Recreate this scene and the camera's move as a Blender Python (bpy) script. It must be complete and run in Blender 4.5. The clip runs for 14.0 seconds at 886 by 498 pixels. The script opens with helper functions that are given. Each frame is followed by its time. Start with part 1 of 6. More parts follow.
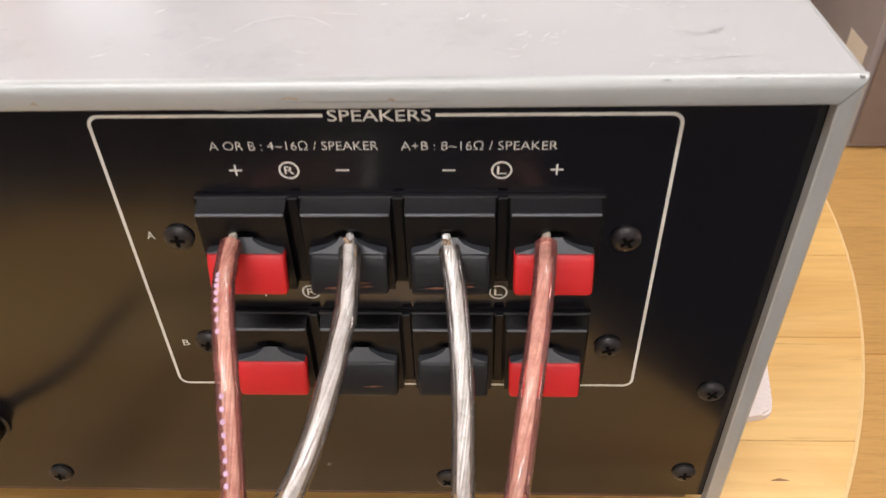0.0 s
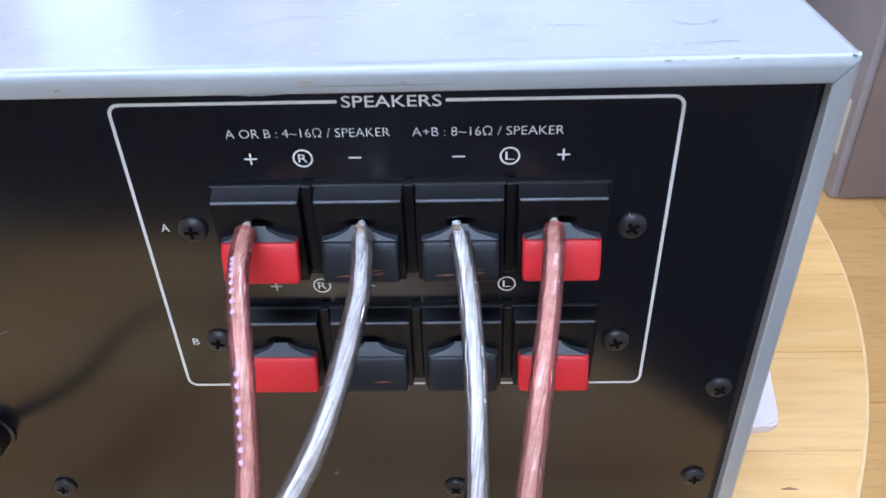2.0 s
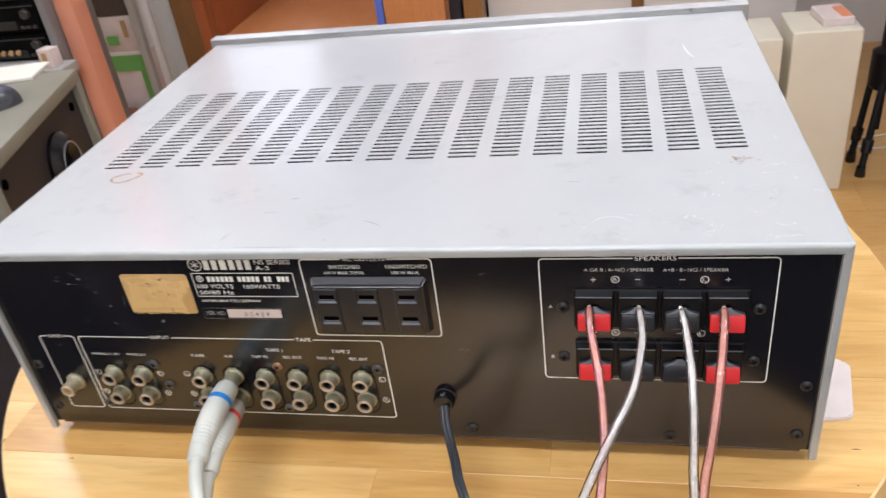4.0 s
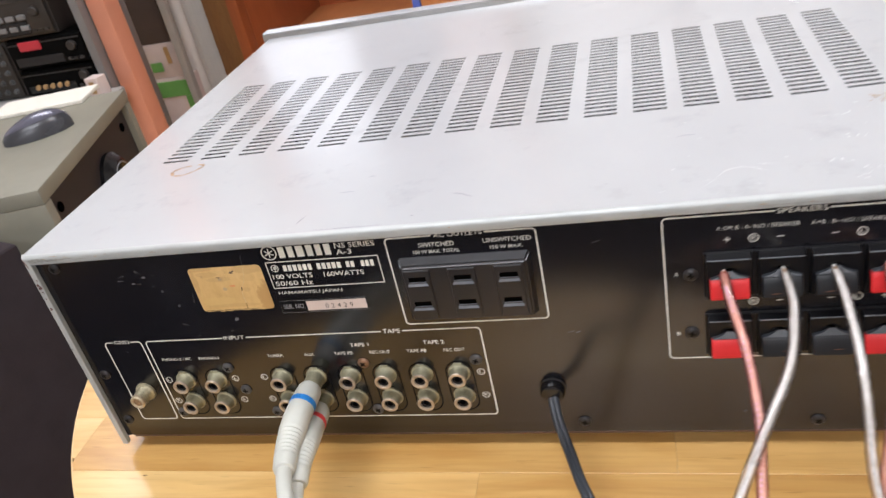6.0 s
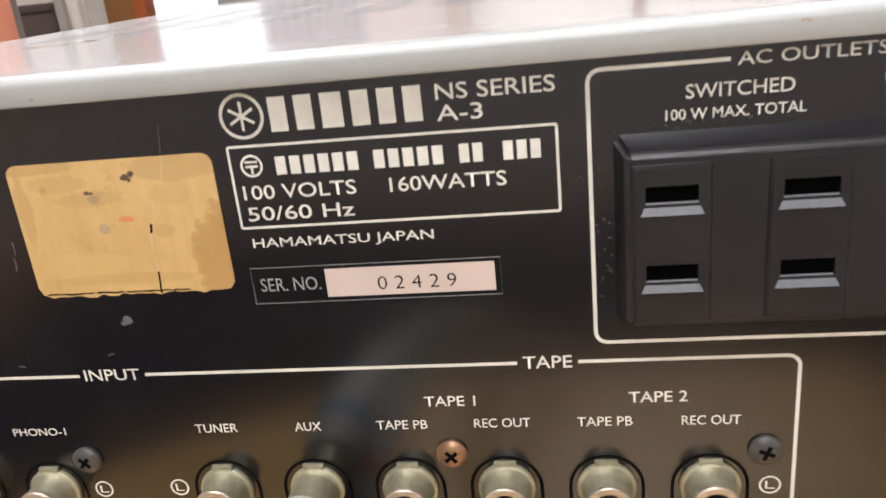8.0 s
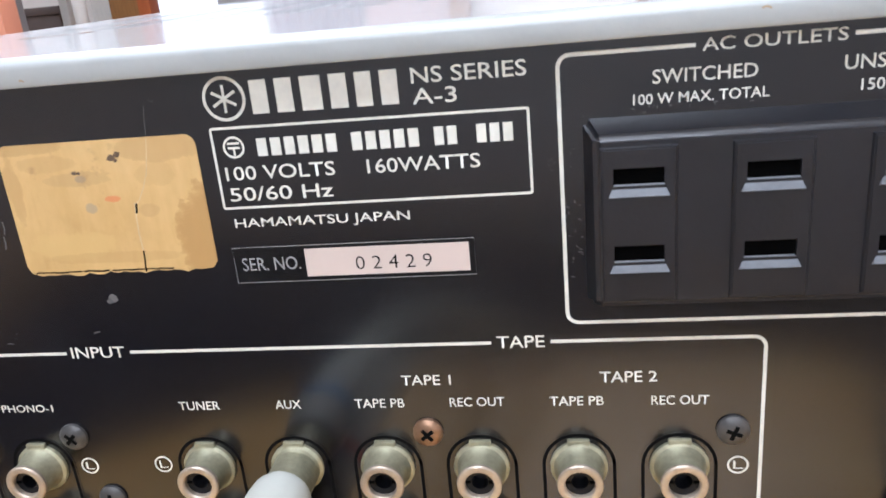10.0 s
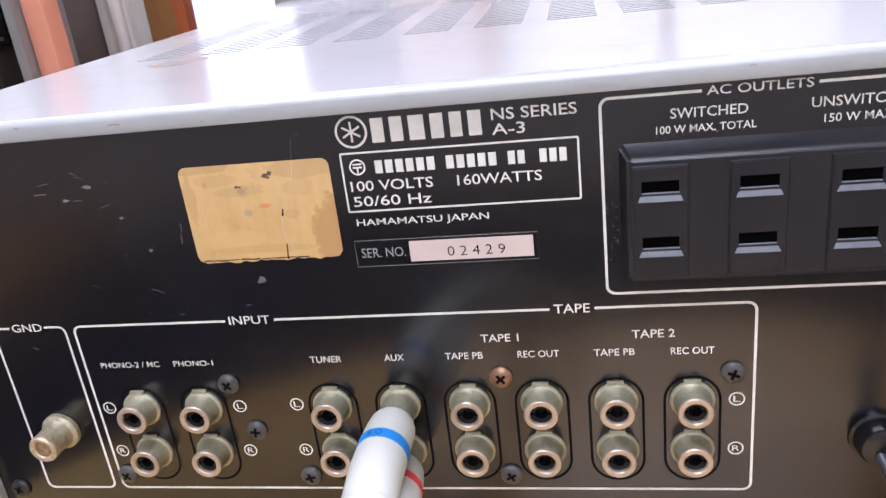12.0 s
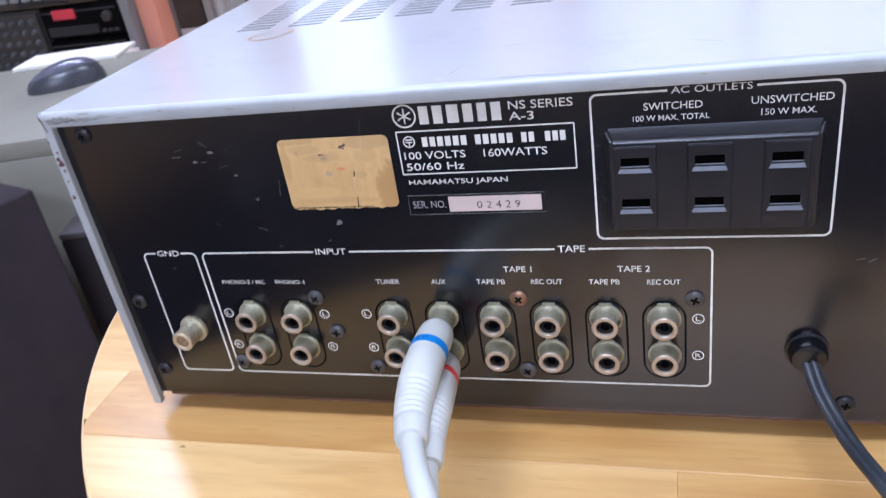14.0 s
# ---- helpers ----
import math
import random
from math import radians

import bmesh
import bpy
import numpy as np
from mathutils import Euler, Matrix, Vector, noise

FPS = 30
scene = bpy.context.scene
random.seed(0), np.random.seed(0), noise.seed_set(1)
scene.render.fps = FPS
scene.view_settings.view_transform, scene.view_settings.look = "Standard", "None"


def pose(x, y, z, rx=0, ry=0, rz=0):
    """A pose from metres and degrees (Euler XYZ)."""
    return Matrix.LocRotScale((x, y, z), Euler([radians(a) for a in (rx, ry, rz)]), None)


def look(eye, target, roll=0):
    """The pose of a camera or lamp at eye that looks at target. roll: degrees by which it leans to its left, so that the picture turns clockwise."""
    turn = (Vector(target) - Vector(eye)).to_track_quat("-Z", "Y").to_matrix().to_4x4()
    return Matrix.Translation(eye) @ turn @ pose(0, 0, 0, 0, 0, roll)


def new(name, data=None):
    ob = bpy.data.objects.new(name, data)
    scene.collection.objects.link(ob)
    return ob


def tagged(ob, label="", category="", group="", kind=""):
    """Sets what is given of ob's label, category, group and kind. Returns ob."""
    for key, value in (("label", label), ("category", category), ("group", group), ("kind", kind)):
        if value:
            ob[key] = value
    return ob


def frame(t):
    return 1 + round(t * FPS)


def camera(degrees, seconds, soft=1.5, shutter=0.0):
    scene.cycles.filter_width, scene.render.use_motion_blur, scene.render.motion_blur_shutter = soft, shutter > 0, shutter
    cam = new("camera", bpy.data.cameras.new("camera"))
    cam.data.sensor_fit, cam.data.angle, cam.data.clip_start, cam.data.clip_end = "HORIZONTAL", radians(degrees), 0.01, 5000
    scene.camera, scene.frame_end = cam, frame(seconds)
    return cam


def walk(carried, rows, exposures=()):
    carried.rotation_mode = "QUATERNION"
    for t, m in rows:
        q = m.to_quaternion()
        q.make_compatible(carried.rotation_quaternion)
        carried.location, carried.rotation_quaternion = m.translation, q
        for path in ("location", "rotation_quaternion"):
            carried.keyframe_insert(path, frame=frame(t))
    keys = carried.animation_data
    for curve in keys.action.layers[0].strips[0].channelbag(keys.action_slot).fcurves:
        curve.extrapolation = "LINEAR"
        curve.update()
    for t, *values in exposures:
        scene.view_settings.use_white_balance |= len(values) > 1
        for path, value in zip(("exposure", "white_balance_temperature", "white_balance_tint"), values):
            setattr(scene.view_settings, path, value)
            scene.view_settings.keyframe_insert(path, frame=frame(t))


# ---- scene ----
# ---- camera and its walk ----
cam = camera(58.3, 14.0, soft=1.3, shutter=0.5)
cam.data.dof.use_dof, cam.data.dof.focus_distance, cam.data.dof.aperture_fstop = True, 0.25, 55.0
# seconds, eye in metres, then yaw, pitch and roll in degrees
ROWS = [
    (0.0, 0.1533, -0.1198, 0.8973, 2.89, -40.22, -1.82),
    (0.5, 0.1489, -0.1236, 0.8877, 1.02, -38.34, -0.93),
    (1.0, 0.1509, -0.1320, 0.8878, 1.60, -37.01, -1.27),
    (1.5, 0.1501, -0.1320, 0.8873, 1.76, -36.09, -1.61),
    (2.0, 0.1502, -0.1310, 0.8879, 2.15, -35.81, -1.92),
    (2.5, 0.1510, -0.1628, 0.9091, 3.76, -36.75, -2.82),
    (2.7, 0.1496, -0.1706, 0.9136, 4.61, -36.55, -3.36),
    (3.0, 0.1283, -0.1818, 0.9243, 6.64, -35.48, -4.97),
    (3.3, 0.0986, -0.2311, 0.9677, 8.66, -33.58, -5.97),
    (3.5, 0.1094, -0.2632, 0.9936, 11.03, -32.96, -6.77),
    (4.0, 0.1170, -0.3038, 1.0266, 13.98, -31.85, -7.99),
    (4.2, 0.1185, -0.3146, 1.0327, 14.82, -31.48, -8.43),
    (6.3, 0.0618, -0.2618, 0.9680, 17.01, -30.08, -13.70),
    (6.5, 0.0289, -0.2146, 0.9346, 15.61, -28.03, -13.34),
    (6.7, 0.0077, -0.1752, 0.9033, 13.88, -25.41, -11.26),
    (7.0, -0.0081, -0.1397, 0.8801, 12.25, -23.14, -9.02),
    (7.5, -0.0295, -0.1262, 0.8579, 10.53, -21.68, -7.33),
    (8.0, -0.0370, -0.1251, 0.8448, 8.77, -19.96, -5.95),
    (8.2, -0.0402, -0.1243, 0.8394, 7.66, -18.22, -5.60),
    (10.3, -0.0312, -0.1326, 0.8426, 9.42, -20.16, -5.57),
    (10.5, -0.0311, -0.1353, 0.8454, 9.72, -20.81, -5.71),
    (11.0, -0.0332, -0.1481, 0.8450, 9.98, -20.72, -6.00),
    (11.5, -0.0337, -0.1635, 0.8544, 10.67, -21.15, -6.57),
    (12.0, -0.0357, -0.1732, 0.8642, 11.01, -21.76, -7.05),
    (12.5, -0.0340, -0.1774, 0.8623, 12.09, -22.57, -7.71),
    (13.0, -0.0344, -0.1834, 0.8734, 13.11, -23.87, -8.33),
    (13.5, -0.0220, -0.2146, 0.8914, 14.81, -25.27, -9.20),
    (14.0, -0.0101, -0.2197, 0.9020, 18.13, -28.37, -9.55),
]


def aimed(x, y, z, yaw, pitch, roll):
    a, b = radians(yaw), radians(pitch)
    way = Vector((-math.sin(a) * math.cos(b), math.cos(a) * math.cos(b), math.sin(b)))
    eye = Vector((x, y, z))
    return look(eye, eye + way, roll)


# seconds, stops, kelvin, tint
LIGHT = [
    (0.0, -0.31, 6250, 16), (0.5, -0.13, 6400, 16), (1.0, -0.11, 5150, 11), (1.5, -0.08, 4700, 12), (2.5, -0.22, 4350, 17), (3.0, -0.2, 3950, 28),
    (3.5, -0.2, 4800, 14), (4.0, -0.2, 5700, 13), (6.3, -0.16, 5850, 13), (7.0, -0.07, 6000, 13), (8.0, 0.1, 6000, 14),
    (10.5, 0.29, 5100, 12), (11.0, 0.29, 5050, 12), (12.0, 0.17, 5300, 21), (13.0, 0.07, 5350, 22), (13.5, 0.06, 4550, 17), (14.0, -0.06, 4800, 20),
]
walk(cam, [(t, aimed(*p)) for t, *p in ROWS], LIGHT)

# ---- world and light ----
world = bpy.data.worlds.new("world")
scene.world = world
world.use_nodes = True
wn = world.node_tree
wn.nodes["Background"].inputs[0].default_value = (0.75, 0.85, 1.0, 1)
wn.nodes["Background"].inputs[1].default_value = 0.6
TABLE = 0.70          # height of the table top


def lamp(name, loc, target, sx, sy, watts, color):
    data = bpy.data.lights.new(name, "AREA")
    data.shape, data.size, data.size_y, data.energy, data.color = "RECTANGLE", sx, sy, watts, color
    ob = new(name, data)
    ob.matrix_world = look(loc, target)
    return ob


# ceiling tubes; daylight comes in at the window
lamp("ceiling_lamp_light", (-0.35, -0.5, 2.325), (-0.35, -0.5, 0), 1.2, 0.3, 25, (1.0, 0.96, 0.9))
lamp("ceiling_lamp_light", (0.1, -2.1, 2.325), (0.1, -2.1, 0), 1.2, 0.3, 36, (1.0, 0.96, 0.9))
lamp("ceiling_lamp_light", (0.9, 0.5, 2.325), (0.9, 0.5, 0), 1.2, 0.3, 20, (1.0, 0.96, 0.9))
lamp("ceiling_lamp_light", (-1.15, 1.35, 2.325), (-1.15, 1.35, 0), 1.2, 0.3, 22, (1.0, 0.96, 0.9))


# ---- materials ----
def nodes(name):
    m = bpy.data.materials.new(name)
    m.use_nodes = True
    t = m.node_tree
    return m, t, t.nodes["Principled BSDF"]


def link(t, a, b):
    t.links.new(a, b)


def noise_tex(t, scale, detail=4.0, rough=0.55, stretch=None, seed=0.0):
    c = t.nodes.new("ShaderNodeTexCoord")
    mp = t.nodes.new("ShaderNodeMapping")
    mp.inputs["Location"].default_value = (seed, seed * 0.7, seed * 1.3)
    if stretch:
        mp.inputs["Scale"].default_value = stretch
    n = t.nodes.new("ShaderNodeTexNoise")
    n.inputs["Scale"].default_value, n.inputs["Detail"].default_value, n.inputs["Roughness"].default_value = scale, detail, rough
    link(t, c.outputs["Object"], mp.inputs["Vector"])
    link(t, mp.outputs[0], n.inputs["Vector"])
    return n.outputs[0]


def ramp(t, src, stops):
    r = t.nodes.new("ShaderNodeValToRGB")
    r.color_ramp.elements[0].position, r.color_ramp.elements[0].color = stops[0][0], (*stops[0][1], 1)
    r.color_ramp.elements[1].position, r.color_ramp.elements[1].color = stops[-1][0], (*stops[-1][1], 1)
    for p, c in stops[1:-1]:
        r.color_ramp.elements.new(p).color = (*c, 1)
    link(t, src, r.inputs[0])
    return r.outputs[0]


def mixc(t, fac, a, b, mode="MIX"):
    m = t.nodes.new("ShaderNodeMix")
    m.data_type, m.blend_type = "RGBA", mode
    for sock, v in ((m.inputs[0], fac), (m.inputs[6], a), (m.inputs[7], b)):
        if isinstance(v, (int, float)):
            sock.default_value = v
        elif isinstance(v, tuple):
            sock.default_value = (*v, 1)
        else:
            link(t, v, sock)
    return m.outputs[2]


def surf(name, color, rough=0.5, metal=0.0, var=0.12, scale=25.0, grain=500.0, bump=0.05, spec=0.5, coat=0.0, rvar=0.08, spread=0.0):
    """A surface with blotches at one scale and grain at another; spread: how far pieces differ from one another."""
    m, t, p = nodes(name)
    big, small = noise_tex(t, scale), noise_tex(t, grain, 2.0)
    dark, light = tuple(c * (1 - var) for c in color), tuple(min(1, c * (1 + var)) for c in color)
    col = ramp(t, big, [(0.3, dark), (0.7, light)])
    col = mixc(t, 0.35 * min(1, var * 5), col, ramp(t, small, [(0.3, tuple(c * (1 - var) for c in color)), (0.7, light)]))
    if spread:
        o = t.nodes.new("ShaderNodeObjectInfo")
        col = mixc(t, 1.0, col, ramp(t, o.outputs["Random"], [(0.0, (1 - spread,) * 3), (1.0, (1.0,) * 3)]), "MULTIPLY")
    link(t, col, p.inputs["Base Color"])
    r = t.nodes.new("ShaderNodeMapRange")
    r.inputs["To Min"].default_value, r.inputs["To Max"].default_value = max(0.02, rough - rvar), min(1, rough + rvar)
    link(t, big, r.inputs[0])
    link(t, r.outputs[0], p.inputs["Roughness"])
    p.inputs["Metallic"].default_value = metal
    p.inputs["Specular IOR Level"].default_value = spec
    p.inputs["Coat Weight"].default_value = coat
    if bump:
        b = t.nodes.new("ShaderNodeBump")
        b.inputs["Strength"].default_value, b.inputs["Distance"].default_value = bump, 0.0006
        link(t, small, b.inputs["Height"])
        link(t, b.outputs[0], p.inputs["Normal"])
    return m


def wood(name, light, dark, rough=0.35, along=(3, 60, 60), spread=0.25, scale=1.0, coat=0.2):
    m, t, p = nodes(name)
    o = t.nodes.new("ShaderNodeObjectInfo")
    fine = noise_tex(t, 6 * scale, 6, 0.6, along)
    broad = noise_tex(t, 1.3 * scale, 3, 0.5, (along[0] * 1.2, along[1] * 0.35, along[2] * 0.35), 3.0)
    pores = noise_tex(t, 22 * scale, 3, 0.6, (along[0] * 0.8, along[1], along[2]), 7.0)
    mid = tuple((a + b) / 2 for a, b in zip(light, dark))
    col = ramp(t, fine, [(0.32, dark), (0.5, mid), (0.66, light)])
    col = mixc(t, 0.55, col, ramp(t, broad, [(0.35, mid), (0.65, light)]))
    col = mixc(t, 0.18, col, ramp(t, pores, [(0.38, tuple(c * 0.5 for c in dark)), (0.5, light)]))
    col = mixc(t, 1.0, col, ramp(t, o.outputs["Random"], [(0.0, (1 - spread, 1 - spread * 1.15, 1 - spread * 1.4)), (1.0, (1.0, 1.0, 1.0))]), "MULTIPLY")
    link(t, col, p.inputs["Base Color"])
    p.inputs["Roughness"].default_value = rough
    p.inputs["Coat Weight"].default_value = coat
    p.inputs["Coat Roughness"].default_value = 0.15
    b = t.nodes.new("ShaderNodeBump")
    b.inputs["Strength"].default_value, b.inputs["Distance"].default_value = 0.12, 0.0005
    link(t, fine, b.inputs["Height"])
    link(t, b.outputs[0], p.inputs["Normal"])
    return m


def pine():
    """Varnished pine: cloudy wavy figure, faint fine grain and short dark flecks; each board takes its own stretch of it."""
    m, t, p = nodes("pine_board")
    c, o = t.nodes.new("ShaderNodeTexCoord"), t.nodes.new("ShaderNodeObjectInfo")
    shift = t.nodes.new("ShaderNodeVectorMath")
    shift.operation = "MULTIPLY_ADD"
    shift.inputs[1].default_value = (7.3, 3.1, 1.7)
    link(t, o.outputs["Random"], shift.inputs[0])
    link(t, c.outputs["Object"], shift.inputs[2])

    def figure(scale, stretch, detail, warp):
        mp, n = t.nodes.new("ShaderNodeMapping"), t.nodes.new("ShaderNodeTexNoise")
        mp.inputs["Scale"].default_value = stretch
        n.inputs["Scale"].default_value, n.inputs["Detail"].default_value, n.inputs["Distortion"].default_value = scale, detail, warp
        link(t, shift.outputs[0], mp.inputs["Vector"])
        link(t, mp.outputs[0], n.inputs["Vector"])
        return n.outputs[0]

    cloud = figure(4.0, (1.6, 7.0, 7.0), 3.0, 1.4)
    rings = figure(16.0, (0.7, 6.0, 6.0), 4.0, 0.8)
    pores = figure(90.0, (0.5, 7.0, 7.0), 2.0, 0.0)
    col = ramp(t, cloud, [(0.30, (0.57, 0.31, 0.085)), (0.47, (0.75, 0.465, 0.15)), (0.68, (0.84, 0.575, 0.225))])
    col = mixc(t, 0.34, col, ramp(t, rings, [(0.34, (0.56, 0.30, 0.085)), (0.62, (0.84, 0.57, 0.22))]))
    streak = figure(20.0, (0.8, 15.0, 15.0), 3.0, 0.7)
    col = mixc(t, ramp(t, streak, [(0.46, (0, 0, 0)), (0.72, (0.24, 0.24, 0.24))]), col, (0.50, 0.265, 0.075))
    col = mixc(t, ramp(t, pores, [(0.66, (0, 0, 0)), (0.76, (0.4, 0.4, 0.4))]), col, (0.36, 0.18, 0.05))
    col = mixc(t, 1.0, col, ramp(t, o.outputs["Random"], [(0.0, (0.80, 0.72, 0.60)), (0.35, (0.93, 0.90, 0.85)), (0.7, (1.0, 1.0, 1.0)), (1.0, (1.0, 1.02, 1.1))]), "MULTIPLY")
    link(t, col, p.inputs["Base Color"])
    p.inputs["Roughness"].default_value = 0.34
    p.inputs["Coat Weight"].default_value, p.inputs["Coat Roughness"].default_value = 0.5, 0.22
    b = t.nodes.new("ShaderNodeBump")
    b.inputs["Strength"].default_value, b.inputs["Distance"].default_value = 0.08, 0.0004
    link(t, rings, b.inputs["Height"])
    link(t, b.outputs[0], p.inputs["Normal"])
    return m


def clear(name, through_tint, body, milk):
    """Soft clear plastic: tinted see-through, a trace of cloudy body, and gloss."""
    m, t, p = nodes(name)
    t.nodes.remove(p)
    tr, df, gl = t.nodes.new("ShaderNodeBsdfTransparent"), t.nodes.new("ShaderNodeBsdfDiffuse"), t.nodes.new("ShaderNodeBsdfGlossy")
    tr.inputs[0].default_value, df.inputs[0].default_value, gl.inputs[0].default_value = (*through_tint, 1), (*body, 1), (1, 1, 1, 1)
    gl.inputs["Roughness"].default_value = 0.1
    fr, cloud, skin = t.nodes.new("ShaderNodeFresnel"), t.nodes.new("ShaderNodeMixShader"), t.nodes.new("ShaderNodeMixShader")
    fr.inputs[0].default_value = 1.36
    n = noise_tex(t, 260, 3, 0.6, (1.0, 1.0, 0.4))
    link(t, ramp(t, n, [(0.35, (milk * 0.5,) * 3), (0.7, (milk * 1.4,) * 3)]), cloud.inputs[0])
    link(t, tr.outputs[0], cloud.inputs[1])
    link(t, df.outputs[0], cloud.inputs[2])
    link(t, fr.outputs[0], skin.inputs[0])
    link(t, cloud.outputs[0], skin.inputs[1])
    link(t, gl.outputs[0], skin.inputs[2])
    link(t, skin.outputs[0], t.nodes["Material Output"].inputs[0])
    return m


def lid_paint():
    """Silver lacquer with faint smudges, short scratches and chips."""
    m, t, p = nodes("silver_lacquer")
    smear, fine = noise_tex(t, 9, 5, 0.6), noise_tex(t, 900, 2)
    dirt = noise_tex(t, 24, 7, 0.72, None, 4.0)
    chips = noise_tex(t, 170, 5, 0.8, (0.6, 1.4, 1.0), 9.0)
    col = ramp(t, smear, [(0.3, (0.575, 0.59, 0.60)), (0.7, (0.62, 0.635, 0.645))])
    col = mixc(t, ramp(t, dirt, [(0.56, (0, 0, 0)), (0.72, (0.45, 0.45, 0.45))]), col, (0.42, 0.44, 0.44))
    col = mixc(t, ramp(t, chips, [(0.675, (0, 0, 0)), (0.73, (0.6, 0.6, 0.6))]), col, (0.27, 0.26, 0.24))
    link(t, col, p.inputs["Base Color"])
    r = t.nodes.new("ShaderNodeMapRange")
    r.inputs["To Min"].default_value, r.inputs["To Max"].default_value = 0.12, 0.23
    link(t, smear, r.inputs[0])
    link(t, r.outputs[0], p.inputs["Roughness"])
    p.inputs["Metallic"].default_value = 0.3
    b = t.nodes.new("ShaderNodeBump")
    b.inputs["Strength"].default_value, b.inputs["Distance"].default_value = 0.04, 0.0004
    link(t, fine, b.inputs["Height"])
    link(t, b.outputs[0], p.inputs["Normal"])
    return m


def panel_paint():
    """Satin black paint with dust, rubbed streaks and pale nicks."""
    m, t, p = nodes("satin_black_paint")
    big, streak = noise_tex(t, 11, 4), noise_tex(t, 14, 5, 0.65, (1.0, 1.0, 2.5), 5.0)
    dust = noise_tex(t, 16, 5, 0.6, (1.0, 1.0, 0.7), 11.0)
    nick = noise_tex(t, 55, 4, 0.7, (1.0, 1.0, 1.0), 2.0)
    col = ramp(t, big, [(0.3, (0.0018, 0.0017, 0.0034)), (0.7, (0.0032, 0.0030, 0.0054))])
    col = mixc(t, ramp(t, streak, [(0.55, (0, 0, 0)), (0.8, (0.4, 0.4, 0.4))]), col, (0.014, 0.013, 0.0135))
    col = mixc(t, ramp(t, dust, [(0.56, (0, 0, 0)), (0.78, (0.18, 0.18, 0.18))]), col, (0.05, 0.05, 0.053))
    speck = noise_tex(t, 900, 3, 0.7, None, 13.0)
    col = mixc(t, ramp(t, speck, [(0.62, (0, 0, 0)), (0.78, (0.35, 0.35, 0.35))]), col, (0.045, 0.042, 0.04))
    col = mixc(t, ramp(t, nick, [(0.735, (0, 0, 0)), (0.76, (0.5, 0.5, 0.5))]), col, (0.2, 0.19, 0.18))
    link(t, col, p.inputs["Base Color"])
    r = t.nodes.new("ShaderNodeMapRange")
    r.inputs["To Min"].default_value, r.inputs["To Max"].default_value = 0.15, 0.24
    link(t, streak, r.inputs[0])
    link(t, r.outputs[0], p.inputs["Roughness"])
    p.inputs["Specular IOR Level"].default_value = 0.8
    return m


